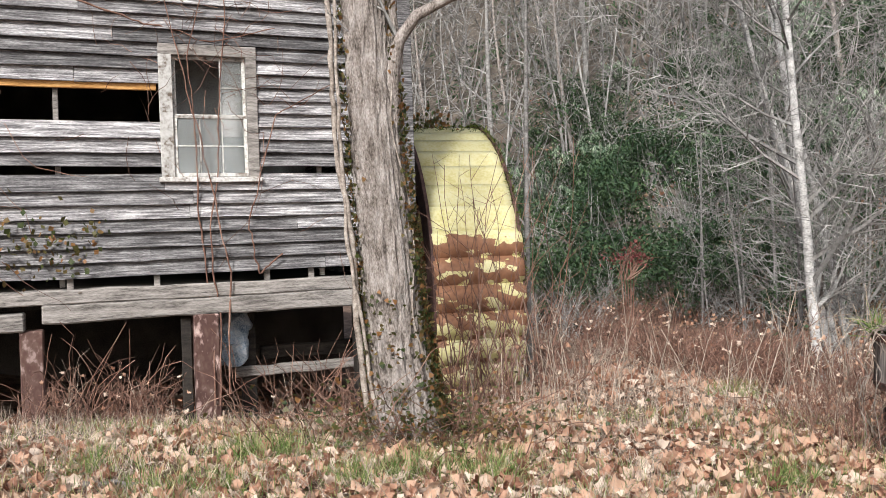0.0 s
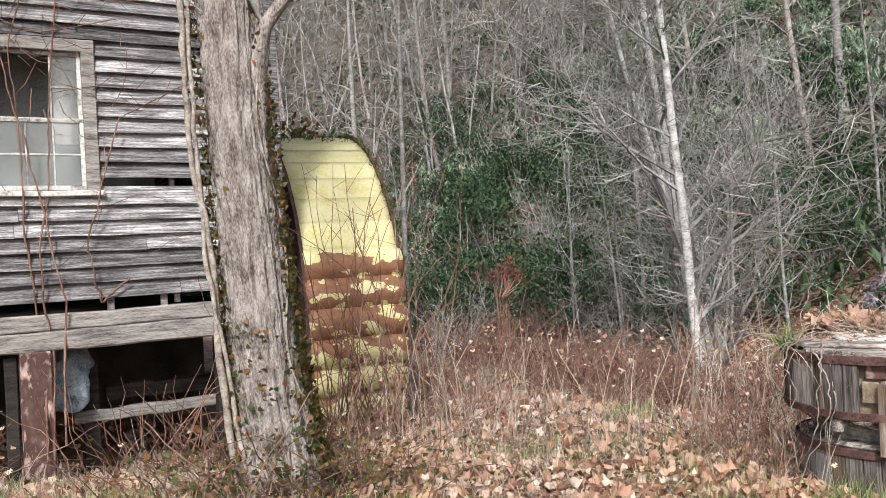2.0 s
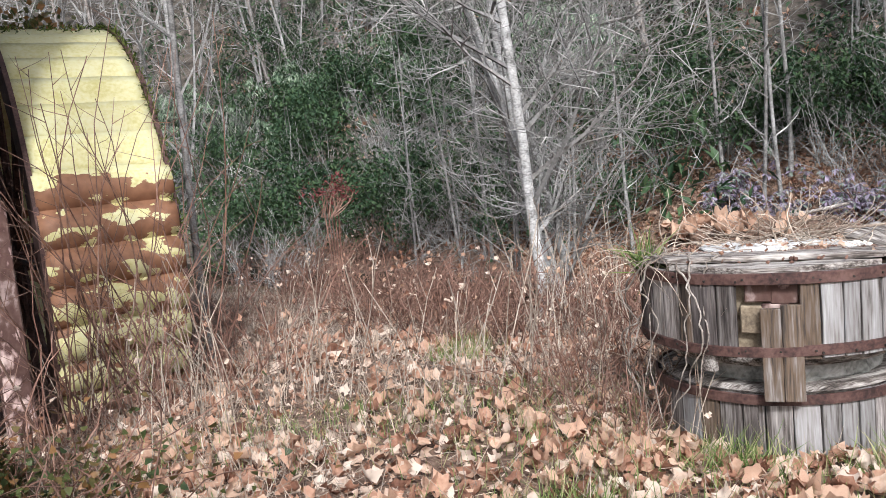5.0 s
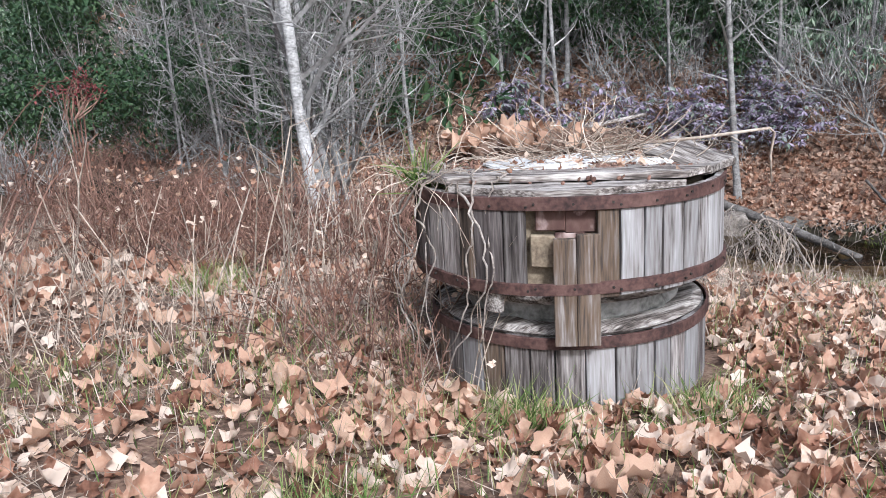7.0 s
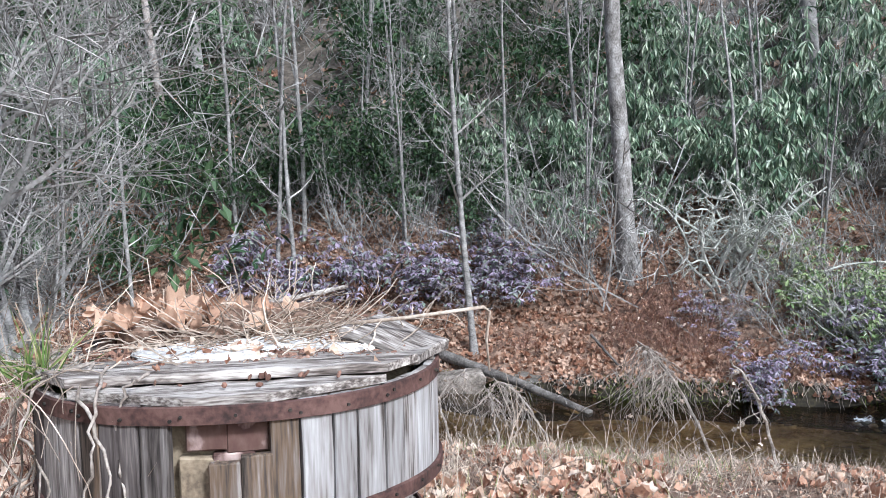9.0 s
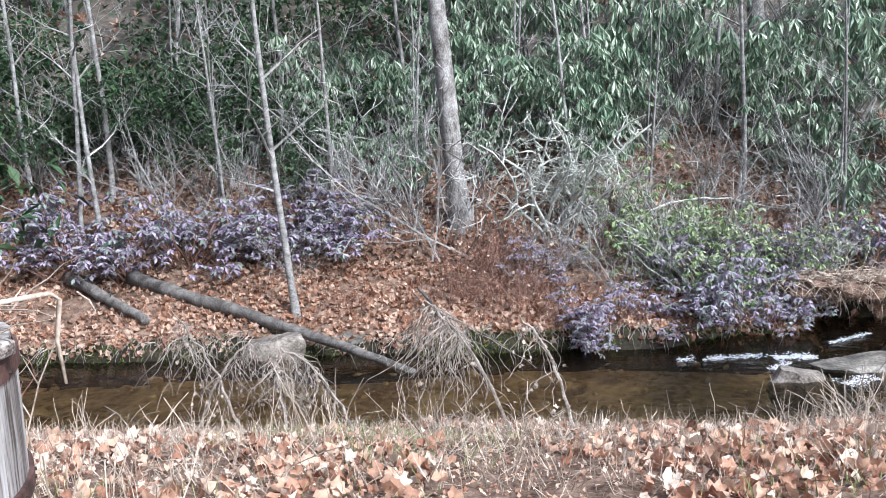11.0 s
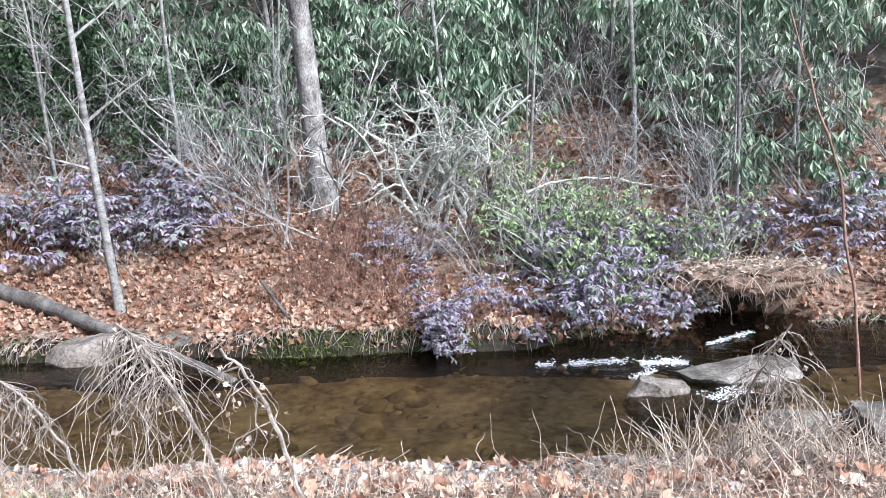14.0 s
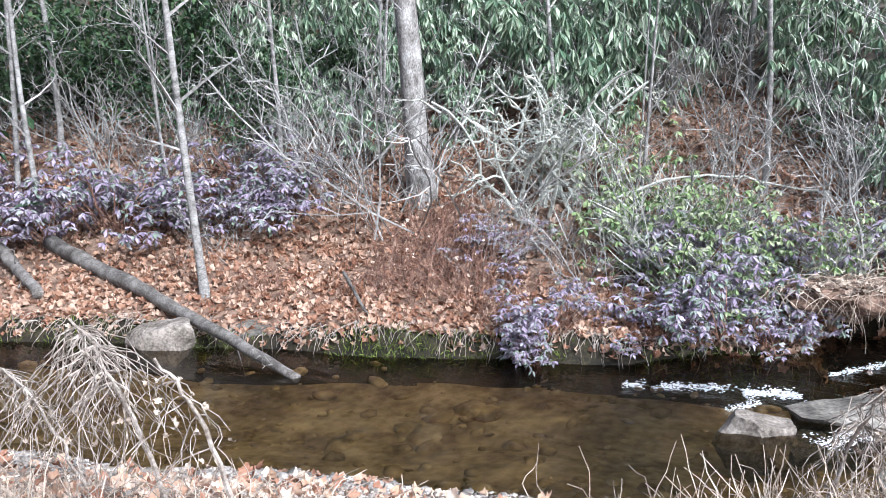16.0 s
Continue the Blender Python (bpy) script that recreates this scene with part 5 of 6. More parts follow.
def shrub(name, seed, leaf_mat, whorls, per, leaf, wide, high, droop, long_leaf=True, stems=24, stem_mat=BARK_TWIG, arch=0.0, broad=1.0):
    """A leafy shrub: stems from one base, whorls of leaves in an uneven crown with gaps."""
    rng = np.random.default_rng(seed)
    ob = thing(name, Matrix(), "", "")
    tips = []
    lumps = rng.normal(0, 1, (9, 3)) * (wide * 0.45, wide * 0.45, high * 0.24) + (0, 0, high * 0.58)
    T = Soup()
    for i in range(whorls):
        c = lumps[rng.integers(0, 9)]
        d = rng.normal(0, 1, 3)
        d /= np.linalg.norm(d)
        p = c + d * rng.uniform(0.6, 1.0) * (wide * 0.36, wide * 0.36, high * 0.26)
        p[2] = max(p[2], 0.12) - arch * max(0, math.hypot(p[0], p[1]) - 0.3 * wide)
        tips.append(p)
    tips = np.array(tips)
    for i in range(stems):
        p = tips[rng.integers(0, len(tips))]
        b = np.array((rng.normal(0, 0.12), rng.normal(0, 0.12), -0.1))
        mid = (b + p) / 2 + rng.normal(0, 0.1, 3) + (0, 0, 0.1)
        T.tube([b, (b * 2 + mid) / 3, mid, (mid + p) / 2 + rng.normal(0, 0.04, 3), p], [0.018, 0.015, 0.012, 0.009, 0.006], 3)
    tagged(part("branchwork", T, stem_mat, ob), kind="stuff")
    n = whorls * per
    pts = np.repeat(tips, per, 0)
    az = np.tile(np.arange(per) * 2 * math.pi / per, whorls) + np.repeat(rng.uniform(0, 6.28, whorls), per) + rng.normal(0, 0.2, n)
    pitch = -np.abs(rng.normal(droop, 0.35, n))
    m = rot(pitch, rng.normal(0, 0.3, n), az) * (leaf * rng.uniform(0.65, 1.2, n))[:, None, None]
    F = Soup()
    if long_leaf:
        F.many(np.array(LEAF_LONG) * (broad, 1, 1), LEAF_LONG_F, m, pts)
    else:
        F.many(LEAF_SHORT, LEAF_SHORT_F, m, pts + rng.normal(0, leaf * 0.8, (n, 3)))
    tagged(part("foliage", F, leaf_mat, ob), kind="stuff")
    return ob


def spread(kinds, spots, label, category, group, rng, tilt=0.0):
    used = set()
    for x, y, k, size in spots:
        ob = kinds[k]
        m = pose(x, y, ground_z(x, y) - 0.05, 0, 0, rng.uniform(0, 360))
        if k in used:
            ob = copy_thing(ob, m)
        else:
            used.add(k)
            ob.matrix_world = m
        ob.scale = (size, size, size * rng.uniform(0.85, 1.15))
        tagged(ob, label, category, group)


def creek_xy(u, s):
    """A place u metres down the creek, s metres across it."""
    return 10.7 - 0.423 * u - 0.906 * s, 7.3 + 0.906 * u - 0.423 * s


rng = np.random.default_rng(14)
rhodo = [shrub("rhododendron", 51 + i, RHODO, 185, 9, 0.225, 1.4, 2.0, 1.1) for i in range(3)]
spots = [(18.5, 9.6, 0, 1.15), (19.6, 8.6, 1, 1.25), (20.2, 6.3, 2, 1.1), (18.5, 11.9, 1, 1.1), (17.4, 12.6, 2, 0.9), (20.0, 4.0, 1, 1.1), (20.8, 10.6, 2, 1.2), (19.3, 10.6, 0, 1.2), (19.4, 5.4, 1, 0.95), (21.0, 8.4, 1, 1.3), (21.3, 5.2, 0, 1.3), (16.6, 12.6, 0, 0.7), (16.4, 13.8, 1, 0.85), (17.2, 14.4, 2, 1.0), (18.9, 13.2, 0, 1.1), (20.3, 12.4, 1, 1.3), (16.2, 15.8, 2, 0.9), (18.3, 9.2, 2, 0.9), (17.6, 11.2, 1, 0.8), (18.9, 3.9, 0, 0.9)]
while len(spots) < 92:
    u, s = rng.uniform(-14, 45), -rng.uniform(8.5, 26)
    x, y = creek_xy(u, s)
    if patchy(x, y, 0.3) < 0.02 or min(math.hypot(x - q[0], y - q[1]) for q in spots) < 1.15:
        continue
    spots.append((x, y, int(rng.integers(0, 3)), rng.uniform(0.75, 1.35)))
spread(rhodo, spots, "glossy dark green rhododendron with drooping leaves", "shrub", "rhododendrons on the hillside", rng)
hem = [shrub("evergreen_shrub", 61 + i, HEMLOCK, 330, 8, 0.15, 1.5, 2.4, 0.5, False) for i in range(2)]
spots = [(7.3, 26.0, 0, 1.2), (8.7, 24.9, 1, 1.1), (9.6, 23.4, 0, 1.0), (10.3, 22.2, 1, 1.0), (8.4, 27.0, 1, 1.4), (10.6, 25.0, 0, 1.5), (11.5, 20.6, 1, 0.8), (15.5, 15.9, 0, 0.8), (16.3, 16.8, 1, 1.0), (14.9, 17.4, 0, 0.9), (16.6, 15.2, 1, 0.9), (14.0, 19.6, 1, 1.0), (15.3, 18.8, 0, 1.1), (13.2, 21.0, 0, 1.0), (17.4, 16.0, 0, 1.1), (4.4, 29.6, 0, 1.2), (5.7, 30.6, 1, 1.4), (3.2, 31.0, 0, 1.3), (6.6, 29.0, 1, 1.2), (16.0, 13.9, 0, 0.6), (17.5, 13.6, 1, 0.8)]
while len(spots) < 80:
    u, s = rng.uniform(-12, 46), -rng.uniform(6.5, 24)
    if u < 4 and s > -8.5:
        continue
    x, y = creek_xy(u, s)
    if min(math.hypot(x - q[0], y - q[1]) for q in spots) < 1.3:
        continue
    spots.append((x, y, int(rng.integers(0, 2)), rng.uniform(0.8, 1.5)))
spread(hem, spots, "dense dark evergreen shrub on the shaded slope", "shrub", "evergreens on the hillside", rng)
purple = [shrub("doghobble_bush", 71 + i, PURPLE, 210, 8, 0.13, 1.3, 1.1, 0.45, True, 30, TWIG_BROWN, 0.2, 1.7) for i in range(2)]
spots = [(13.05, 15.9, 0, 1.0), (13.6, 15.0, 1, 1.0), (14.1, 14.1, 0, 1.1), (14.5, 13.3, 1, 1.0), (14.8, 12.6, 0, 0.9), (12.6, 17.0, 1, 1.0), (13.0, 17.6, 0, 1.1), (14.3, 7.75, 1, 0.62), (14.05, 7.7, 0, 0.5), (15.2, 6.0, 0, 0.75), (15.0, 6.35, 1, 0.5), (15.3, 5.55, 1, 0.6), (16.1, 6.6, 1, 0.8), (17.4, 4.4, 0, 0.9), (18.4, 3.0, 1, 1.0), (15.2, 13.6, 1, 1.0), (16.9, 5.9, 0, 0.8), (15.7, 9.2, 1, 0.6)]
spread(purple, spots, "low arching shrub with purple-green glossy leaves", "shrub", "purple shrubs along the far bank", rng)
thick = [shrub("green_thicket", 171 + i, PALE_GREEN, 130, 6, 0.11, 1.2, 1.2, 0.6, True, 44, LICHEN, 0.25, 1.8) for i in range(2)]
spots = [(16.6, 7.6, 0, 1.0), (16.3, 7.2, 1, 0.9), (16.0, 6.7, 0, 0.8), (16.9, 8.1, 1, 0.9), (16.2, 6.2, 1, 0.8), (17.2, 7.0, 0, 1.0), (16.7, 6.5, 1, 0.9), (17.4, 8.6, 0, 0.9), (16.9, 5.2, 0, 0.8), (15.8, 5.9, 1, 0.6)]
spread(thick, spots, "tangled light green thicket with pale arching twigs", "shrub", "green thickets on the far bank", rng)
red = shrub("red_leaf_shrub", 81, RED_LEAF, 60, 6, 0.1, 0.6, 0.7, 0.4, False, 12, TWIG_BROWN)
stalk = Soup()
for k in range(5):
    stalk.tube([(0.1 * k - 0.2, 0.05, -2.3), (0.05 * k - 0.1, 0.0, -1.0), (0.08 * k - 0.16, 0.05, 0.4)], [0.025, 0.02, 0.012], 5)
part("stalk", stalk, TWIG_BROWN, red)
tagged(place(red, 4.25, 19.6, 0, 1.0, 2.15), "small shrub with dark red withered leaves", "shrub")


def brush(name, seed, stems, high, mat, wide=0.5, twigs=5, leaf=None, thin=0.0045, loose=1.0):
    """Bare stems from one base, with side twigs."""
    rng = np.random.default_rng(seed)
    ob = thing(name, Matrix(), "", "")
    S = Soup()
    for i in range(stems):
        h = high * rng.uniform(0.5, 1.1)
        p = wander(rng, (rng.normal(0, wide * 0.35), rng.normal(0, wide * 0.35), -0.08), (rng.normal(0, 0.5 * loose), rng.normal(0, 0.5 * loose), 1), h, 5, 0.3 * loose)
        S.tube(p, np.linspace(thin * 1.5, thin, 6), 3)
        branches(S, rng, p, thin * 1.3, 2 if twigs > 4 else 1, twigs, h * 0.4, 0.7, thin=thin)
    tagged(part("branchwork", S, mat, ob), kind="stuff")
    if leaf:
        F = Soup()
        n = 10
        pts = np.stack([rng.normal(0, wide * 0.5, n), rng.normal(0, wide * 0.5, n), rng.uniform(0.1, high * 0.8, n)], 1)
        scatter_leaves(F, pts, rng, (0.04, 0.08), 1.2)
        tagged(part("dead_foliage", F, leaf, ob), kind="stuff")
    return ob


rng = np.random.default_rng(15)
bb = [brush("brown_brush", 91 + i, 20, 1.15, TWIG_BROWN, 0.7, 5, SYCAMORE) for i in range(2)]
spots = []
while len(spots) < 40:
    x, y = rng.uniform(1.4, 6.8), rng.uniform(8.6, 14.5)
    if not 0.6 < across(x, y) < 6 or math.hypot(x - 0.3, y - 12.2) < 1.6:
        continue
    spots.append((x, y, int(rng.integers(0, 2)), rng.uniform(0.7, 1.1)))
spots += [(-3.2, 8.0, 0, 0.7), (-2.9, 7.9, 1, 0.8), (-1.0, 8.6, 0, 0.75), (-0.2, 7.2, 1, 0.6), (0.5, 8.6, 0, 0.8), (-3.6, 7.7, 1, 0.7), (3.0, 6.9, 0, 0.62), (3.1, 6.4, 1, 0.6), (3.3, 7.3, 1, 0.7), (0.1, 6.6, 0, 0.5), (1.2, 9.0, 1, 0.8), (14.7, 9.9, 0, 0.8), (14.4, 9.6, 1, 0.7), (15.2, 10.3, 0, 0.9), (15.4, 9.4, 1, 0.9), (14.9, 9.2, 0, 0.8), (15.7, 9.7, 1, 1.0), (14.6, 8.9, 0, 0.7), (14.5, 9.3, 0, 0.7), (14.9, 8.7, 1, 0.75), (14.2, 10.2, 0, 0.7), (15.0, 9.8, 1, 0.9), (15.0, 7.6, 0, 0.7), (14.3, 8.3, 1, 0.6), (15.8, 10.2, 0, 0.8), (13.6, 11.6, 1, 0.6), (5.4, 24.0, 0, 1.3), (6.1, 25.6, 1, 1.4), (4.9, 26.5, 0, 1.4), (4.4, 28.5, 1, 1.5), (6.6, 23.2, 0, 1.2), (7.3, 22.4, 1, 1.1), (2.6, 15.0, 0, 0.8), (3.1, 17.0, 1, 0.8), (3.6, 16.2, 0, 0.9), (2.1, 17.6, 1, 0.8), (4.3, 15.2, 0, 0.9), (5.6, 26.8, 1, 1.5), (6.8, 25.0, 0, 1.3)]
spread(bb, spots, "reddish brown leafless brush in dry grass", "brush", "brush beside the mill", rng)
gb = [brush("bare_shrub", 95 + i, 13, 2.3, BARK_TWIG, 0.8, 7, None, 0.0065) for i in range(3)]
spots = [(15.4, 9.0, 1, 0.6), (16.0, 8.4, 2, 0.6), (13.9, 12.8, 2, 0.6), (15.6, 7.6, 0, 0.8), (16.3, 7.0, 1, 0.9), (17.0, 6.6, 2, 1.0), (16.4, 5.4, 0, 0.9), (15.3, 11.5, 0, 0.9), (17.3, 8.2, 0, 0.6), (17.8, 7.6, 2, 0.7), (17.9, 5.4, 1, 0.8), (15.6, 12.4, 1, 0.9), (16.0, 13.0, 0, 0.9), (14.6, 16.4, 2, 1.0), (15.2, 15.2, 0, 0.9), (14.3, 15.3, 1, 0.8), (15.4, 14.3, 2, 0.9), (4.2, 26.0, 1, 1.0), (5.0, 28.0, 0, 1.1), (3.2, 27.0, 2, 1.0), (14.2, 18.4, 0, 1.0)]
while len(spots) < 120:
    u, s = rng.uniform(-10, 45), -rng.uniform(4.6, 20)
    x, y = creek_xy(u, s)
    spots.append((x, y, int(rng.integers(0, 3)), rng.uniform(0.8, 1.75)))
spread(gb, spots, "grey leafless shrub with fine twigs", "shrub", "bare shrubs across the creek", rng)
wk = [brush("dry_weed", 101 + i, 6, 1.35, STRAW, 0.45, 3, None, 0.0036, 0.4) for i in range(3)]
spots = []
while len(spots) < 30:
    x, y = rng.uniform(-0.2, 5), rng.uniform(6.9, 10.5)
    if across(x, y) < 2 or math.hypot(x - VAT.x, y - VAT.y) < 1.0 or math.hypot(x - 0.3, y - 12.2) < 2.6:
        continue
    spots.append((x, y, int(rng.integers(0, 3)), rng.uniform(0.5, 1.0)))
spots += [(3.25, 6.6, 0, 0.8), (3.2, 6.1, 1, 0.6), (4.95, 6.1, 2, 0.7), (5.1, 6.4, 0, 0.8), (-3.4, 7.6, 1, 0.5), (-2.6, 7.8, 2, 0.5), (-1.5, 7.9, 0, 0.5), (7.9, 7.6, 1, 0.6), (8.4, 6.9, 2, 0.6)]
spread(wk, spots, "tall dry straw-coloured weed stalks", "weeds", "dry weeds in the meadow", rng)


# crooked lichen-covered shrub over the bank
def lichen_shrub(x, y, seed):
    rng = np.random.default_rng(seed)
    ob = thing("lichen_shrub", Matrix(), "crooked bare shrub with pale lichen-covered limbs", "shrub")
    base = np.array(gp(x, y, -0.1))
    for k in range(4):
        S = Soup()
        p = wander(rng, base + (0.1 * k, 0.12 * k, 0), (rng.normal(-0.1, 0.25), rng.normal(0, 0.25), 1), rng.uniform(1.9, 2.7), 9, 0.3)
        S.tube(p, np.linspace(0.035, 0.014, 10), 6)
        for j in range(7):
            i0 = 2 + j
            q = wander(rng, p[i0], (rng.normal(0, 1), rng.normal(0, 1), rng.normal(0.1, 0.5)), rng.uniform(0.5, 1.1), 7, 0.75)
            S.tube(q, np.linspace(0.02, 0.008, 8), 5)
            branches(S, rng, q, 0.012, 2, 6, 0.5, 0.9, 0.0, 0.0055, 0.2, 0.6)
        part("limb", S.mesh("limb", LICHEN), LICHEN, ob)
    return ob


def gp(x, y, h=0.0):
    return (x, y, ground_z(x, y) + h)


lichen_shrub(16.75, 9.1, 4)
lichen_shrub(16.5, 9.35, 7)
lichen_shrub(16.95, 8.75, 12)
vine("bare_branch", [(16.35, 8.17, -0.41), (17.09, 7.47, -0.10), (17.75, 6.79, -0.10), (18.40, 6.23, -0.32), (18.97, 5.64, -0.43)], 0.02, 0.012, "pale arching bare branch over the bank", LICHEN, 30, 8)
tagged(bpy.data.objects["bare_branch"], category="branch")
# withered leaves on the mill vines
S = Soup()
rng = np.random.default_rng(44)
n = 150
pts = np.array([tuple(MILL @ Vector((-1.95 + rng.normal(0, 0.28), -0.16 + rng.normal(0, 0.04), 1.5 + rng.normal(0, 0.16)))) for _ in range(n)])
m = rot(rng.normal(1.6, 0.6, n), rng.normal(0, 0.6, n), rng.uniform(0, 6.28, n)) * rng.uniform(0.04, 0.09, n)[:, None, None]
S.many([(0, 0, 0), (-0.4, 0.4, 0.05), (0, 0.95, 0.06), (0.4, 0.4, 0.05)], [(0, 3, 2), (0, 2, 1)], m, pts)
tagged(new("vine_leaves", S.mesh("vine_leaves", IVY)), "withered dark brown vine leaves on the clapboards", "leaves", kind="stuff")
S = Soup()
n = 170
pts = np.array([(-0.15 + rng.normal(0, 0.2), 11.9 + rng.normal(0, 0.3), 3.05 + rng.normal(0, 0.1)) for _ in range(n)])
m = rot(rng.normal(1.2, 0.6, n), rng.normal(0, 0.6, n), rng.uniform(0, 6.28, n)) * rng.uniform(0.05, 0.1, n)[:, None, None]
S.many([(0, 0, 0), (-0.4, 0.4, 0.05), (0, 0.95, 0.06), (0.4, 0.4, 0.05)], [(0, 3, 2), (0, 2, 1)], m, pts)
tagged(new("wheel_ivy", S.mesh("wheel_ivy", IVY)), "dark ivy creeping over the wheel top", "ivy", kind="stuff")

# creek: logs, rocks, pebbles, white water, dead vines
def log(a, b, r0, r1, label, bend=0.1, seed=0, twig=6):
    rng = np.random.default_rng(seed)
    a, b = np.array(a, float), np.array(b, float)
    n = 24
    t = np.linspace(0, 1, n)[:, None]
    p = a + (b - a) * t + np.sin(t * math.pi) * (0, 0, -bend) + np.cumsum(rng.normal(0, 0.008, (n, 3)), 0)
    ob = thing("fallen_log", Matrix(), label, "log")
    S = Soup()
    S.tube(p, np.linspace(r0, r1, n) * rng.uniform(0.9, 1.12, n), 12, True)
    part("stem", S.mesh("stem", LOG_WOOD, True), LOG_WOOD, ob)
    if twig:
        T = Soup()
        branches(T, rng, p, r1, 2, twig, 0.7, start=0.55)
        part("twigs", T, BARK_TWIG, ob)
    return ob


log((12.79, 15.6, -0.95), (12.25, 9.5, -1.84), 0.13, 0.05, "long grey fallen log sloping into the creek", 0.0, 3)
log((12.5, 16.9, -0.95), (11.75, 14.1, -1.35), 0.11, 0.07, "short grey fallen log on the far bank", 0.0, 4, 3)
log((-2.25, 5.15, ground_z(-2.25, 5.15) + 0.03), (-1.68, 5.25, ground_z(-1.68, 5.25) + 0.035), 0.022, 0.015, "pale dry stick lying in the grass", 0.0, 12, 0)
log((14.0, 10.5, -1.1), (13.38, 9.1, -1.84), 0.025, 0.012, "thin pale broken branch dipping into water", 0.0, 6, 0)


def rock(x, y, z, sx, sy, sz, turn, seed, label, mat=ROCK):
    bm = bmesh.new()
    bmesh.ops.create_icosphere(bm, subdivisions=4, radius=1)
    rr = random.Random(seed)
    cuts = [(Vector((rr.gauss(0, 1), rr.gauss(0, 1), rr.gauss(0, 0.7))).normalized(), rr.uniform(0.5, 0.78)) for _ in range(12)] + [(Vector((rr.gauss(0, 0.15), rr.gauss(0, 0.15), 1)).normalized(), 0.55)]
    for v in bm.verts:
        for nrm, d in cuts:
            k = v.co.dot(nrm) - d
            if k > 0:
                v.co -= nrm * k
        v.co += noise.noise_vector(v.co * 2.2 + Vector((seed, 0, 0))) * 0.07 + noise.noise_vector(v.co * 8) * 0.02
        v.co = Vector((v.co.x * sx, v.co.y * sy, v.co.z * sz))
    ob = part("rock", bm, mat, None)
    ob.matrix_world = pose(x, y, z + 0.06, 0, 0, turn)
    return tagged(ob, label, "rock", "rocks in the creek")


rock(13.1, 4.97, -1.84, 0.46, 0.34, 0.3, -50, 11, "pale tan flat rock in the rapids", PALE_ROCK)
rock(14.0, 4.3, -1.87, 0.85, 0.5, 0.3, -50, 2, "large grey flat boulder in the rapids")
rock(12.2, 11.8, -1.85, 0.55, 0.38, 0.42, -60, 3, "tan rounded boulder under the fallen log", PALE_ROCK)
rock(12.95, 11.05, -1.85, 0.85, 0.4, 0.3, -60, 4, "mossy flat rock ledge at the far bank")
rock(12.6, 3.7, -1.85, 0.45, 0.35, 0.36, 10, 5, "dark mossy boulder at the near edge")
rock(12.9, 3.0, -1.85, 0.6, 0.4, 0.36, 60, 6, "grey boulder beside the near bank")
rock(13.4, 4.65, -1.95, 0.3, 0.2, 0.2, 0, 8, "small dark wet rock between boulders")
rng = np.random.default_rng(17)
S = Soup()
base = bmesh.new()
bmesh.ops.create_icosphere(base, subdivisions=1, radius=1)
pv = [tuple(v.co) for v in base.verts]
pf = [tuple(v.index for v in f.verts) for f in base.faces]
base.free()
pts = []
while len(pts) < 5200:
    u, s = rng.uniform(-4.5, 7), abs(rng.normal(0.3, 0.75))
    x, y = creek_xy(u, s - 0.1)
    x, y = creek_xy(u, s - 0.1 - 0.28 * noise.noise(Vector((x * 0.5, y * 0.5, 9))))
    pts.append((x, y, ground_z(x, y)))
n = len(pts)
size = rng.gamma(2.0, 0.01, n) + 0.01
m = rot(rng.normal(0, 0.3, n), rng.normal(0, 0.3, n), rng.uniform(0, 6.28, n)) * (np.stack([np.ones(n), rng.uniform(0.5, 1, n), rng.uniform(0.3, 0.6, n)], 1) * size[:, None])[:, None, :]
S.many(pv, pf, m, np.array(pts))
tagged(new("pebbles", S.mesh("pebbles", PEBBLE, True)), "pale pebbles along the near water's edge", "pebbles", kind="stuff")
S = Soup()
pts = []
while len(pts) < 700:
    u, s = rng.uniform(-8, 9), -rng.uniform(0.1, 3.1)
    x, y = creek_xy(u, s)
    pts.append((x, y, ground_z(x, y)))
n = len(pts)
size = rng.gamma(2.0, 0.03, n) + 0.02
m = rot(rng.normal(0, 0.2, n), rng.normal(0, 0.2, n), rng.uniform(0, 6.28, n)) * (np.stack([np.ones(n), rng.uniform(0.5, 1, n), rng.uniform(0.2, 0.5, n)], 1) * size[:, None])[:, None, :]
S.many(pv, pf, m, np.array(pts))
tagged(new("bed_stones", S.mesh("bed_stones", BED, True)), "brown stones on the creek bed under water", "stones", kind="stuff")


def foam(spots):
    S = Soup()
    rng = np.random.default_rng(19)
    for x, y, z, ln, wd, turn, n in spots:
        c, s_ = math.cos(radians(turn)), math.sin(radians(turn))
        p, sz = [], []
        for i in range(3 * n):
            a, b = rng.uniform(-ln / 2, ln / 2), rng.normal(0, wd / 4)
            if noise.noise(Vector((a * 5 + x, b * 14, y))) < rng.uniform(-0.4, 0.3):
                continue
            fx, fy = x + a * c - b * s_, y + a * s_ + b * c
            fu = -(fx - 10.7) * 0.423 + (fy - 7.3) * 0.906
            p.append((fx, fy, max(z, WATER_Z + 0.012 + 0.14 * max(0.0, min(1.0, -fu - 2.0))) + abs(rng.normal(0, 0.012))))
            sz.append((rng.uniform(0.004, 0.02), rng.uniform(0.002, 0.007), rng.uniform(0.002, 0.006)))
        n = len(p)
        m = rot(rng.normal(0, 0.2, n), rng.normal(0, 0.2, n), radians(turn) + rng.normal(0, 0.3, n)) * np.array(sz)[:, None, :]
        S.many(pv, pf, m, np.array(p))
    tagged(new("white_water", S.mesh("white_water", FOAM, True)), "white foaming water between the creek rocks", "rapids", kind="stuff")


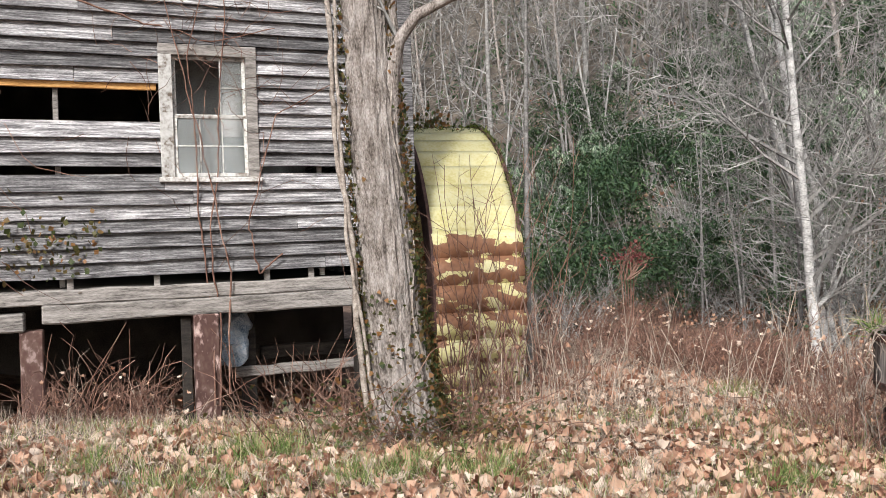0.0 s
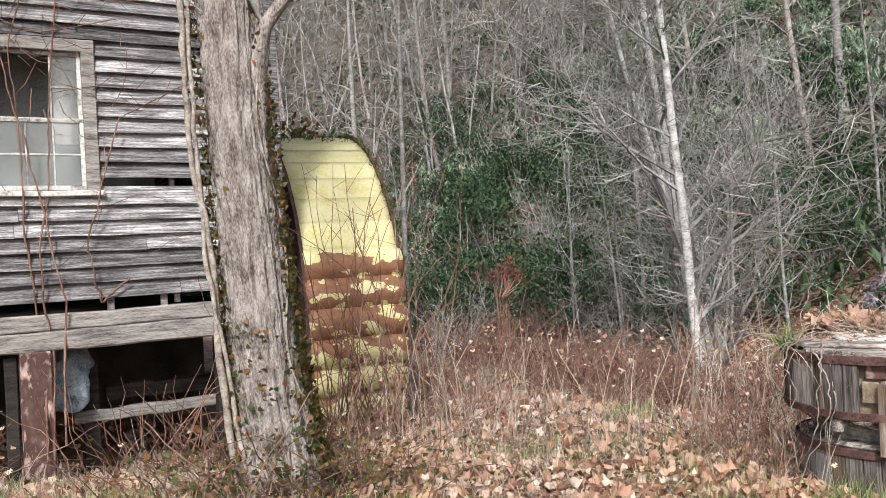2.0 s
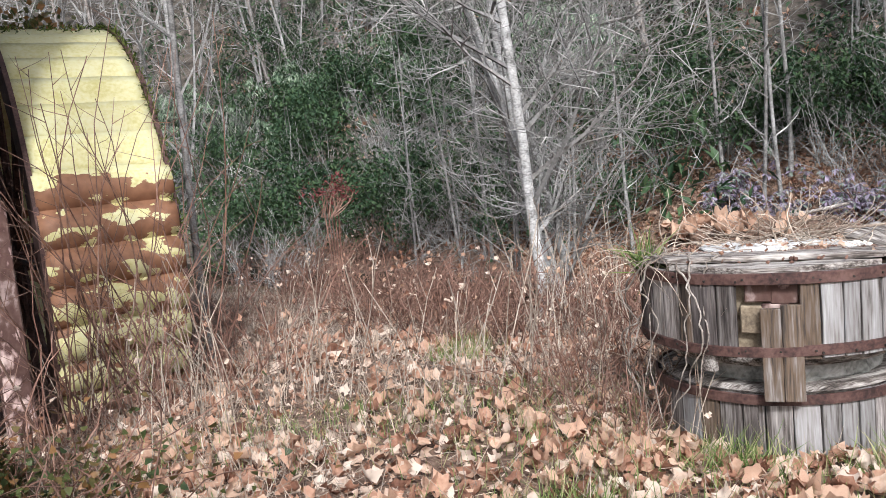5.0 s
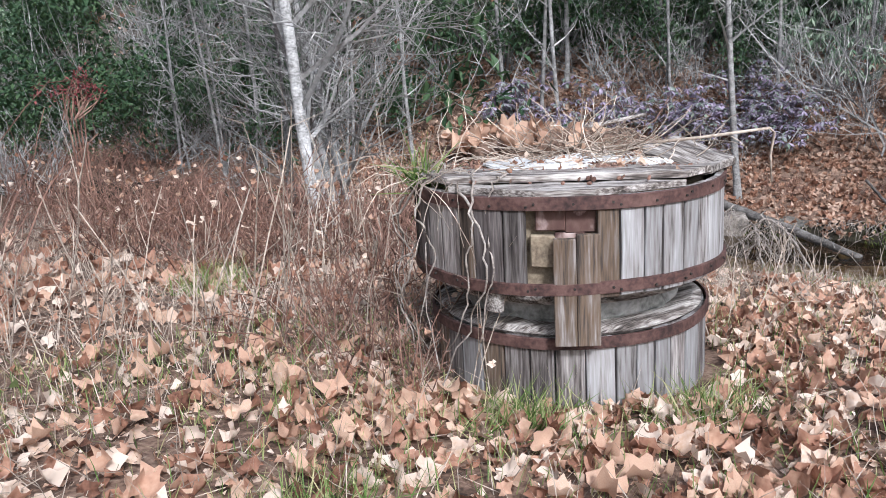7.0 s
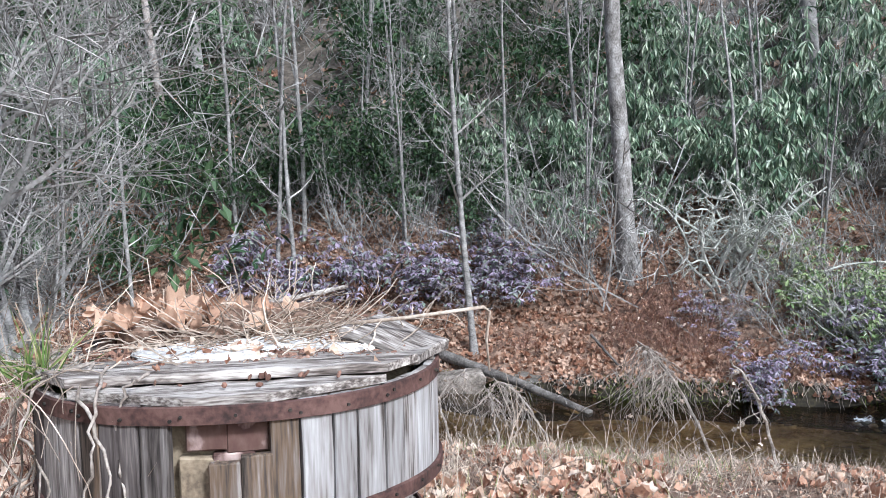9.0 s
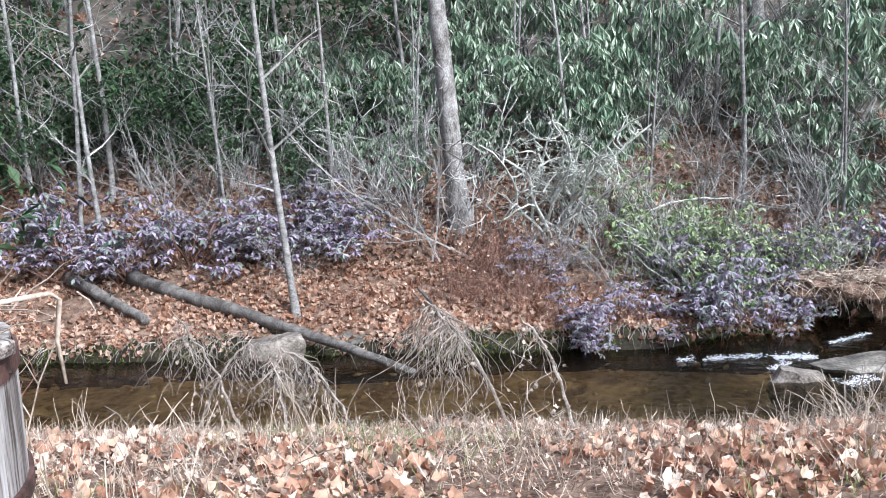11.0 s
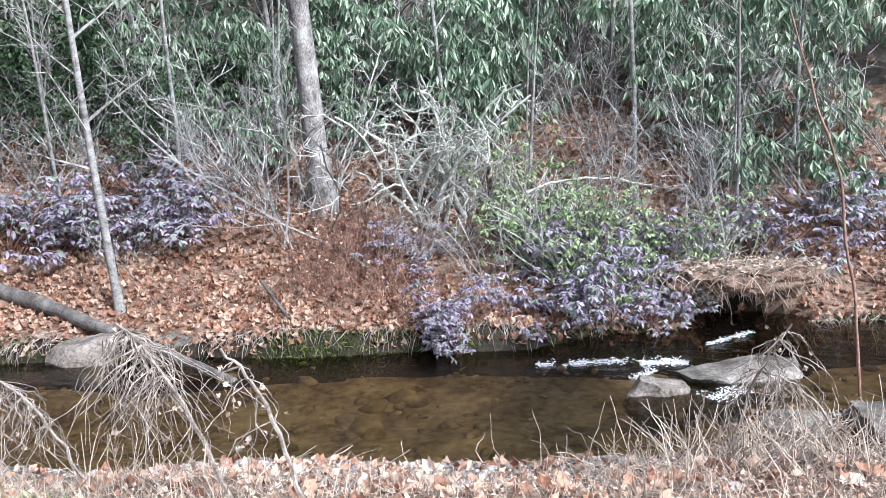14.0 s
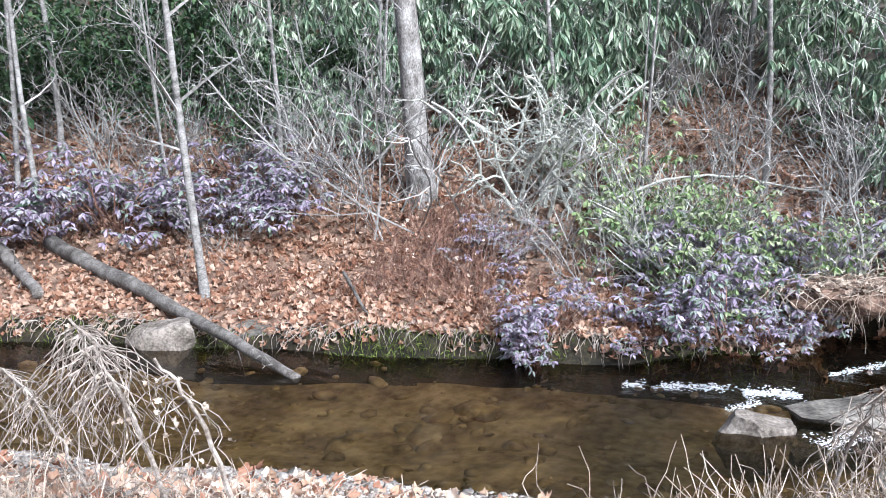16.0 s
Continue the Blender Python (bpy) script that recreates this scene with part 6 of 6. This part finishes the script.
foam([(13.85, 5.95, -1.82, 1.1, 0.2, -88, 260), (13.95, 5.1, -1.76, 0.5, 0.3, -60, 330), (13.5, 5.2, -1.82, 0.35, 0.15, -20, 70), (15.1, 4.6, -1.7, 0.8, 0.1, -30, 130), (13.2, 4.35, -1.8, 0.5, 0.3, -40, 150), (12.9, 3.4, -1.8, 0.5, 0.25, -60, 100)])


def dead_vine(base, tip, drop, seed, curls=26):
    """An arching dry stalk with a curtain of hanging curled tendrils."""
    rng = np.random.default_rng(seed)
    ob = thing("dead_vine", Matrix(), "arching grey dead vine with hanging dry tendrils", "vine", "dead vines on the near bank")
    a, b = np.array(base, float), np.array(tip, float)
    n = 14
    t = np.linspace(0, 1, n)[:, None]
    p = a + (b - a) * t + np.sin(t * math.pi) * (0, 0, 0.16) + rng.normal(0, 0.008, (n, 3))
    S = Soup()
    S.tube(p, np.linspace(0.014, 0.007, n), 5)
    part("stalk", S, VINE, ob)
    T = Soup()
    for i in range(curls):
        k = 1 - abs(rng.normal(0, 0.3))
        k = min(max(k, 0.1), 1.0)
        q = p[min(int(k * (n - 1)), n - 1)]
        ln = drop * rng.uniform(0.3, 1.1)
        path = [q]
        d = np.array((rng.normal(0, 0.5), rng.normal(0, 0.5), 0.1))
        for j in range(9):
            d = d * 0.7 + np.array((rng.normal(0, 0.62), rng.normal(0, 0.62), -0.42))
            path.append(path[-1] + d / np.linalg.norm(d) * ln / 9)
        T.tube(path, np.linspace(0.0036, 0.002, 10), 3)
    tagged(part("tendril_curtain", T, VINE, ob), kind="stuff")
    F = Soup()
    n = 30
    pts = p[rng.integers(4, 14, n)] + np.stack([rng.normal(0, 0.07, n), rng.normal(0, 0.07, n), -rng.uniform(0, drop, n)], 1)
    scatter_leaves(F, pts, rng, (0.02, 0.045), 1.2)
    tagged(part("dead_foliage", F, STRAW, ob), kind="stuff")


dead_vine(gp(8.51, 6.22), (8.42, 6.88, 0.02), 0.95, 1, 120)
dead_vine(gp(8.54, 5.73), (8.36, 6.06, -0.05), 0.6, 2, 14)
dead_vine(gp(9.0, 8.0), gp(8.75, 8.6, 0.85), 0.7, 3, 70)
dead_vine(gp(8.3, 8.2), gp(8.65, 8.65, 0.75), 0.6, 9, 50)
dead_vine(gp(8.5, 8.9), gp(8.1, 9.2, 1.1), 0.8, 4, 50)
dead_vine(gp(8.3, 9.3), gp(8.7, 8.9, 0.95), 0.7, 5, 40)
dead_vine(gp(11.1, 4.0), gp(11.0, 3.6, 0.9), 0.8, 6, 40)
dead_vine(gp(11.0, 3.2), gp(11.3, 3.9, 0.7), 0.6, 7, 40)
dead_vine(gp(7.2, 10.4), gp(6.8, 10.9, 0.9), 0.7, 8, 40)
S = Soup()
for i in range(650):
    x, y = rng.normal(10.9, 0.5), rng.normal(3.7, 0.7)
    if across(x, y) < 0.1:
        continue
    S.tube(wander(rng, gp(x, y, -0.02), (rng.normal(0, 0.6), rng.normal(0, 0.6), 1), rng.uniform(0.2, 0.6), 5, 0.45, -0.06), np.linspace(0.005, 0.0025, 6), 3)
for i in range(500):
    x, y = rng.uniform(5.5, 10), rng.uniform(5.5, 10.5)
    if not 0.7 < across(x, y) < 4.2:
        continue
    S.tube(wander(rng, gp(x, y, -0.02), (rng.normal(0, 0.8), rng.normal(0, 0.8), 0.7), rng.uniform(0.15, 0.5), 4, 0.45, -0.06), np.linspace(0.0045, 0.0025, 5), 3)
tagged(new("weed_tangle", S.mesh("weed_tangle", STRAW)), "tangled pale dead weeds on the near bank", "weeds", kind="stuff")
# twigs across the wheel and round the mill's foot
S = Soup()
for i in range(60):
    x, y = rng.normal(0.6, 0.45), rng.uniform(8.6, 9.6)
    p = wander(rng, gp(x, y), (rng.normal(0, 0.25), rng.normal(0, 0.2), 1), rng.uniform(0.8, 3.0), 8, 0.2)
    S.tube(p, np.linspace(0.008, 0.003, 9), 3)
    branches(S, rng, p, 0.006, 1, 4, 0.7, thin=0.0035)
for i in range(150):
    p = MILL @ Vector((rng.choice([-1.5, -1.3, 0.5, 0.9]) + rng.normal(0, 0.35), -0.2 + rng.normal(0, 0.15), 0))
    q = wander(rng, gp(p.x, p.y, -0.02), (rng.normal(0, 0.6), rng.normal(0, 0.4), 1), rng.uniform(0.5, 1.3), 6, 0.4, -0.03)
    S.tube(q, np.linspace(0.006, 0.003, 7), 3)
for i in range(130):
    x, y = -0.3 + rng.normal(0, 0.45), 6.25 + rng.normal(0, 0.2)
    q = wander(rng, gp(x, y, -0.02), (rng.normal(0, 0.9), rng.normal(0, 0.5), 0.8), rng.uniform(0.4, 1.1), 7, 0.4, -0.08)
    S.tube(q, np.linspace(0.005, 0.0025, 8), 3)
tagged(new("bramble", S.mesh("bramble", TWIG_BROWN)), "brown bramble stems before the wheel and posts", "bramble", kind="stuff")
S = Soup()
n = 1500
pts = np.array([gp(-0.25 + rng.normal(0, 0.5), 6.35 + rng.normal(0, 0.22), abs(rng.normal(0, 0.2))) for _ in range(n)])
m = rot(rng.normal(0.3, 0.6, n), rng.normal(0, 0.6, n), rng.uniform(0, 6.28, n)) * rng.uniform(0.025, 0.055, n)[:, None, None]
S.many([(0, 0, 0), (-0.5, 0.1, 0.05), (-0.35, 0.45, 0), (0, 0.9, 0.06), (0.35, 0.45, 0), (0.5, 0.1, 0.05)], [(0, 5, 4, 3), (0, 3, 2, 1)], m, pts)
tagged(new("ground_ivy", S.mesh("ground_ivy", IVY)), "dark ivy leaves heaped round the tree foot", "ivy", kind="stuff")
vine("dry_stalk", [gp(13.07, 3.13, -0.05), (13.17, 3.49, 0.31), (13.27, 3.86, 1.79)], 0.016, 0.008, "tall leaning dry brown stalk on the near bank", TWIG_BROWN, 26, 33)
tagged(bpy.data.objects["dry_stalk"], category="stalk")
# moss and roots on the far bank edge
S = Soup()
pts = []
while len(pts) < 7000:
    u, s = rng.uniform(-7, 14), -rng.normal(3.3, 0.1)
    x, y = creek_xy(u, s)
    x, y = creek_xy(u, s - 0.28 * noise.noise(Vector((x * 0.5, y * 0.5, 9))))
    if noise.noise(Vector((u * 0.8, 1, 0))) < rng.uniform(-0.25, 0.3):
        continue
    pts.append((x, y, ground_z(x, y)))
blades(S, np.array(pts), rng, (0.05, 0.13), 0.012, 1.2)
tagged(new("moss", S.mesh("moss", MOSS)), "bright green moss along the far bank edge", "moss", kind="stuff")
S = Soup()
for i in range(1100):
    u = rng.uniform(-7, 14)
    x, y = creek_xy(u, -3.35 - rng.uniform(0, 0.25))
    S.tube(wander(rng, gp(x, y, 0.03), (-0.9 + rng.normal(0, 0.3), -0.4 + rng.normal(0, 0.5), rng.uniform(-0.3, 0.3)), rng.uniform(0.15, 0.5), 6, 0.35, -0.25), np.linspace(0.006, 0.002, 7), 3)
tagged(new("bank_roots", S.mesh("bank_roots", VINE)), "thin roots and twigs hanging over the far bank", "roots", kind="stuff")
# turf ledge over the hollow in the far bank
bm = bmesh.new()
bmesh.ops.create_icosphere(bm, subdivisions=4, radius=1)
for v in bm.verts:
    q = 1 + 0.3 * noise.noise(v.co * 2.1) + 0.12 * noise.noise(v.co * 7)
    v.co = Vector((v.co.x * 0.95 * q, v.co.y * 0.5 * q, max(-0.5, min(0.6, v.co.z)) * 0.22 * q))
ledge = part("turf_ledge", bm, SOIL, None)
ledge.matrix_world = pose(16.15, 4.6, -1.17, 0, 0, -62)
tagged(ledge, "overhanging dark turf ledge above a bank hollow", "bank", kind="structure")
S = Soup()
for i in range(520):
    a, b = rng.normal(0, 0.5), rng.uniform(-0.4, 0.5)
    p = ledge.matrix_world @ Vector((a, b, 0.1))
    S.tube(wander(rng, p, (-0.7 + rng.normal(0, 0.5), -0.3 + rng.normal(0, 0.5), rng.uniform(-0.2, 0.7)), rng.uniform(0.2, 0.7), 6, 0.35, -0.22), np.linspace(0.006, 0.002, 7), 3)
scatter_leaves(S, np.array([tuple(ledge.matrix_world @ Vector((rng.normal(0, 0.45), rng.uniform(-0.4, 0.4), 0.13))) for _ in range(160)]), rng, (0.05, 0.1), 0.5)
tagged(new("ledge_grass", S.mesh("ledge_grass", STRAW)), "pale dry grass hanging over the turf ledge", "dry grass", kind="stuff")
# moss and dead leaves along the wheel's outer rim
S = Soup()
pts = []
for i in range(900):
    t = radians(rng.uniform(84, 178)) if i < 620 else radians(rng.uniform(84, 112))
    x = 0.555 + rng.normal(0, 0.018) if i < 620 else rng.uniform(-0.5, 0.55)
    pts.append(tuple(wheel_m @ Vector((x, (R_WHEEL + 0.01) * math.cos(t), (R_WHEEL + 0.01) * math.sin(t)))))
blades(S, np.array(pts), rng, (0.03, 0.09), 0.014, 1.3)
tagged(new("wheel_moss", S.mesh("wheel_moss", MOSS)), "olive moss growing along the wheel rim", "moss", kind="stuff")
# rotted crumbs on the tub lid, and a grass tuft at its rim
S = Soup()
n = 3600
loc = np.stack([rng.normal(0.12, 0.32, n), rng.normal(0.06, 0.22, n)], 1)
loc = loc[np.hypot(loc[:, 0], loc[:, 1]) < 0.69]
n = len(loc)
pts = np.array([tuple(VAT + lid_turn @ Vector((a, b, Z_TOP + 0.05 + 0.06 * max(0.0, b + 0.1)))) for a, b in loc])
m = rot(rng.normal(0, 0.5, n), rng.normal(0, 0.5, n), rng.uniform(0, 6.28, n)) * (np.stack([rng.uniform(0.006, 0.03, n), rng.uniform(0.004, 0.01, n), rng.uniform(0.004, 0.012, n)], 1))[:, None, :]
S.many(pv, pf, m, pts)
tagged(new("lid_crumbs", S.mesh("lid_crumbs", TWIG_BROWN)), "dark rotted wood crumbs on the tub lid", "debris", kind="stuff")
S = Soup()
q = VAT + lid_turn @ Vector((-0.66, -0.3, Z_TOP + 0.0))
blades(S, np.array([tuple(q)] * 110) + rng.normal(0, 0.035, (110, 3)), rng, (0.14, 0.34), 0.008, 1.1)
tagged(new("grass_tuft", S.mesh("grass_tuft", GRASS)), "yellow-green grass tuft hanging over the tub rim", "grass", kind="stuff")
# twigs on the tub
S = Soup()
for i in range(620):
    a, r = rng.uniform(0, 6.28), abs(rng.normal(0, 0.33))
    q = lid_turn @ Vector((r * math.cos(a), 0.16 + 0.8 * r * math.sin(a), 0))
    S.tube(wander(rng, (VAT.x + q.x, VAT.y + q.y, VAT.z + Z_TOP + 0.08), (rng.normal(), rng.normal(), rng.normal(0.1, 0.15)), rng.uniform(0.12, 0.4), 5, 0.35), np.linspace(0.0035, 0.002, 6), 3)
for i in range(40):
    q = lid_turn @ Vector((-0.62 + rng.normal(0, 0.08), -0.3 + rng.normal(0, 0.2), 0))
    S.tube(wander(rng, (VAT.x + q.x, VAT.y + q.y, VAT.z + Z_TOP + 0.06), (rng.normal(-0.4, 0.5), rng.normal(-0.4, 0.5), 0.3), rng.uniform(0.2, 0.5), 7, 0.3, -0.2), np.linspace(0.0025, 0.0015, 8), 3)
tagged(new("dry_twigs", S.mesh("dry_twigs", STRAW)), "dry twigs and grass stems on the tub", "twigs", kind="stuff")
stick = Soup()
stick.tube([tuple(VAT + lid_turn @ Vector(c)) for c in ((0.05, 0.05, Z_TOP + 0.09), (0.35, -0.08, Z_TOP + 0.13), (0.62, -0.17, Z_TOP + 0.16), (0.9, -0.25, Z_TOP + 0.2), (0.92, -0.25, Z_TOP + 0.18), (0.905, -0.26, Z_TOP + 0.08), (0.915, -0.26, Z_TOP - 0.04))], [0.007, 0.008, 0.008, 0.007, 0.007, 0.006, 0.004], 6, True)
tagged(new("dry_stick", stick.mesh("dry_stick", STRAW, True)), "thin pale broken reed poking off the tub", "stick")
stick = Soup()
stick.tube([tuple(VAT + lid_turn @ Vector(c)) for c in ((-0.1, 0.3, Z_TOP + 0.15), (0.2, 0.33, Z_TOP + 0.19), (0.42, 0.34, Z_TOP + 0.23))], [0.014, 0.013, 0.009], 7, True)
tagged(new("dry_stick", stick.mesh("dry_stick", LID, True)), "pale weathered stick on the tub litter", "stick")
# dry vines trailing down the tub's side
for k in range(9):
    g = np.random.default_rng(300 + k)
    a = radians(FACE - 24 - 7.5 * k + g.uniform(-3, 3))
    out = lambda r, z: (VAT.x + r * math.cos(a + 0.1 * g.normal()), VAT.y + r * math.sin(a + 0.1 * g.normal()), VAT.z + z)
    vine("vine", [out(0.6, Z_TOP + 0.08), out(0.76, Z_TOP + 0.04), out(0.8, Z_TOP - 0.15), out(0.79, 0.55), out(0.82, 0.3), out(0.8, 0.05), out(0.9, -0.08)][: 5 + k % 3], 0.006, 0.003, "thin dry vine trailing over the tub rim", VINE, 30, 60 + k)
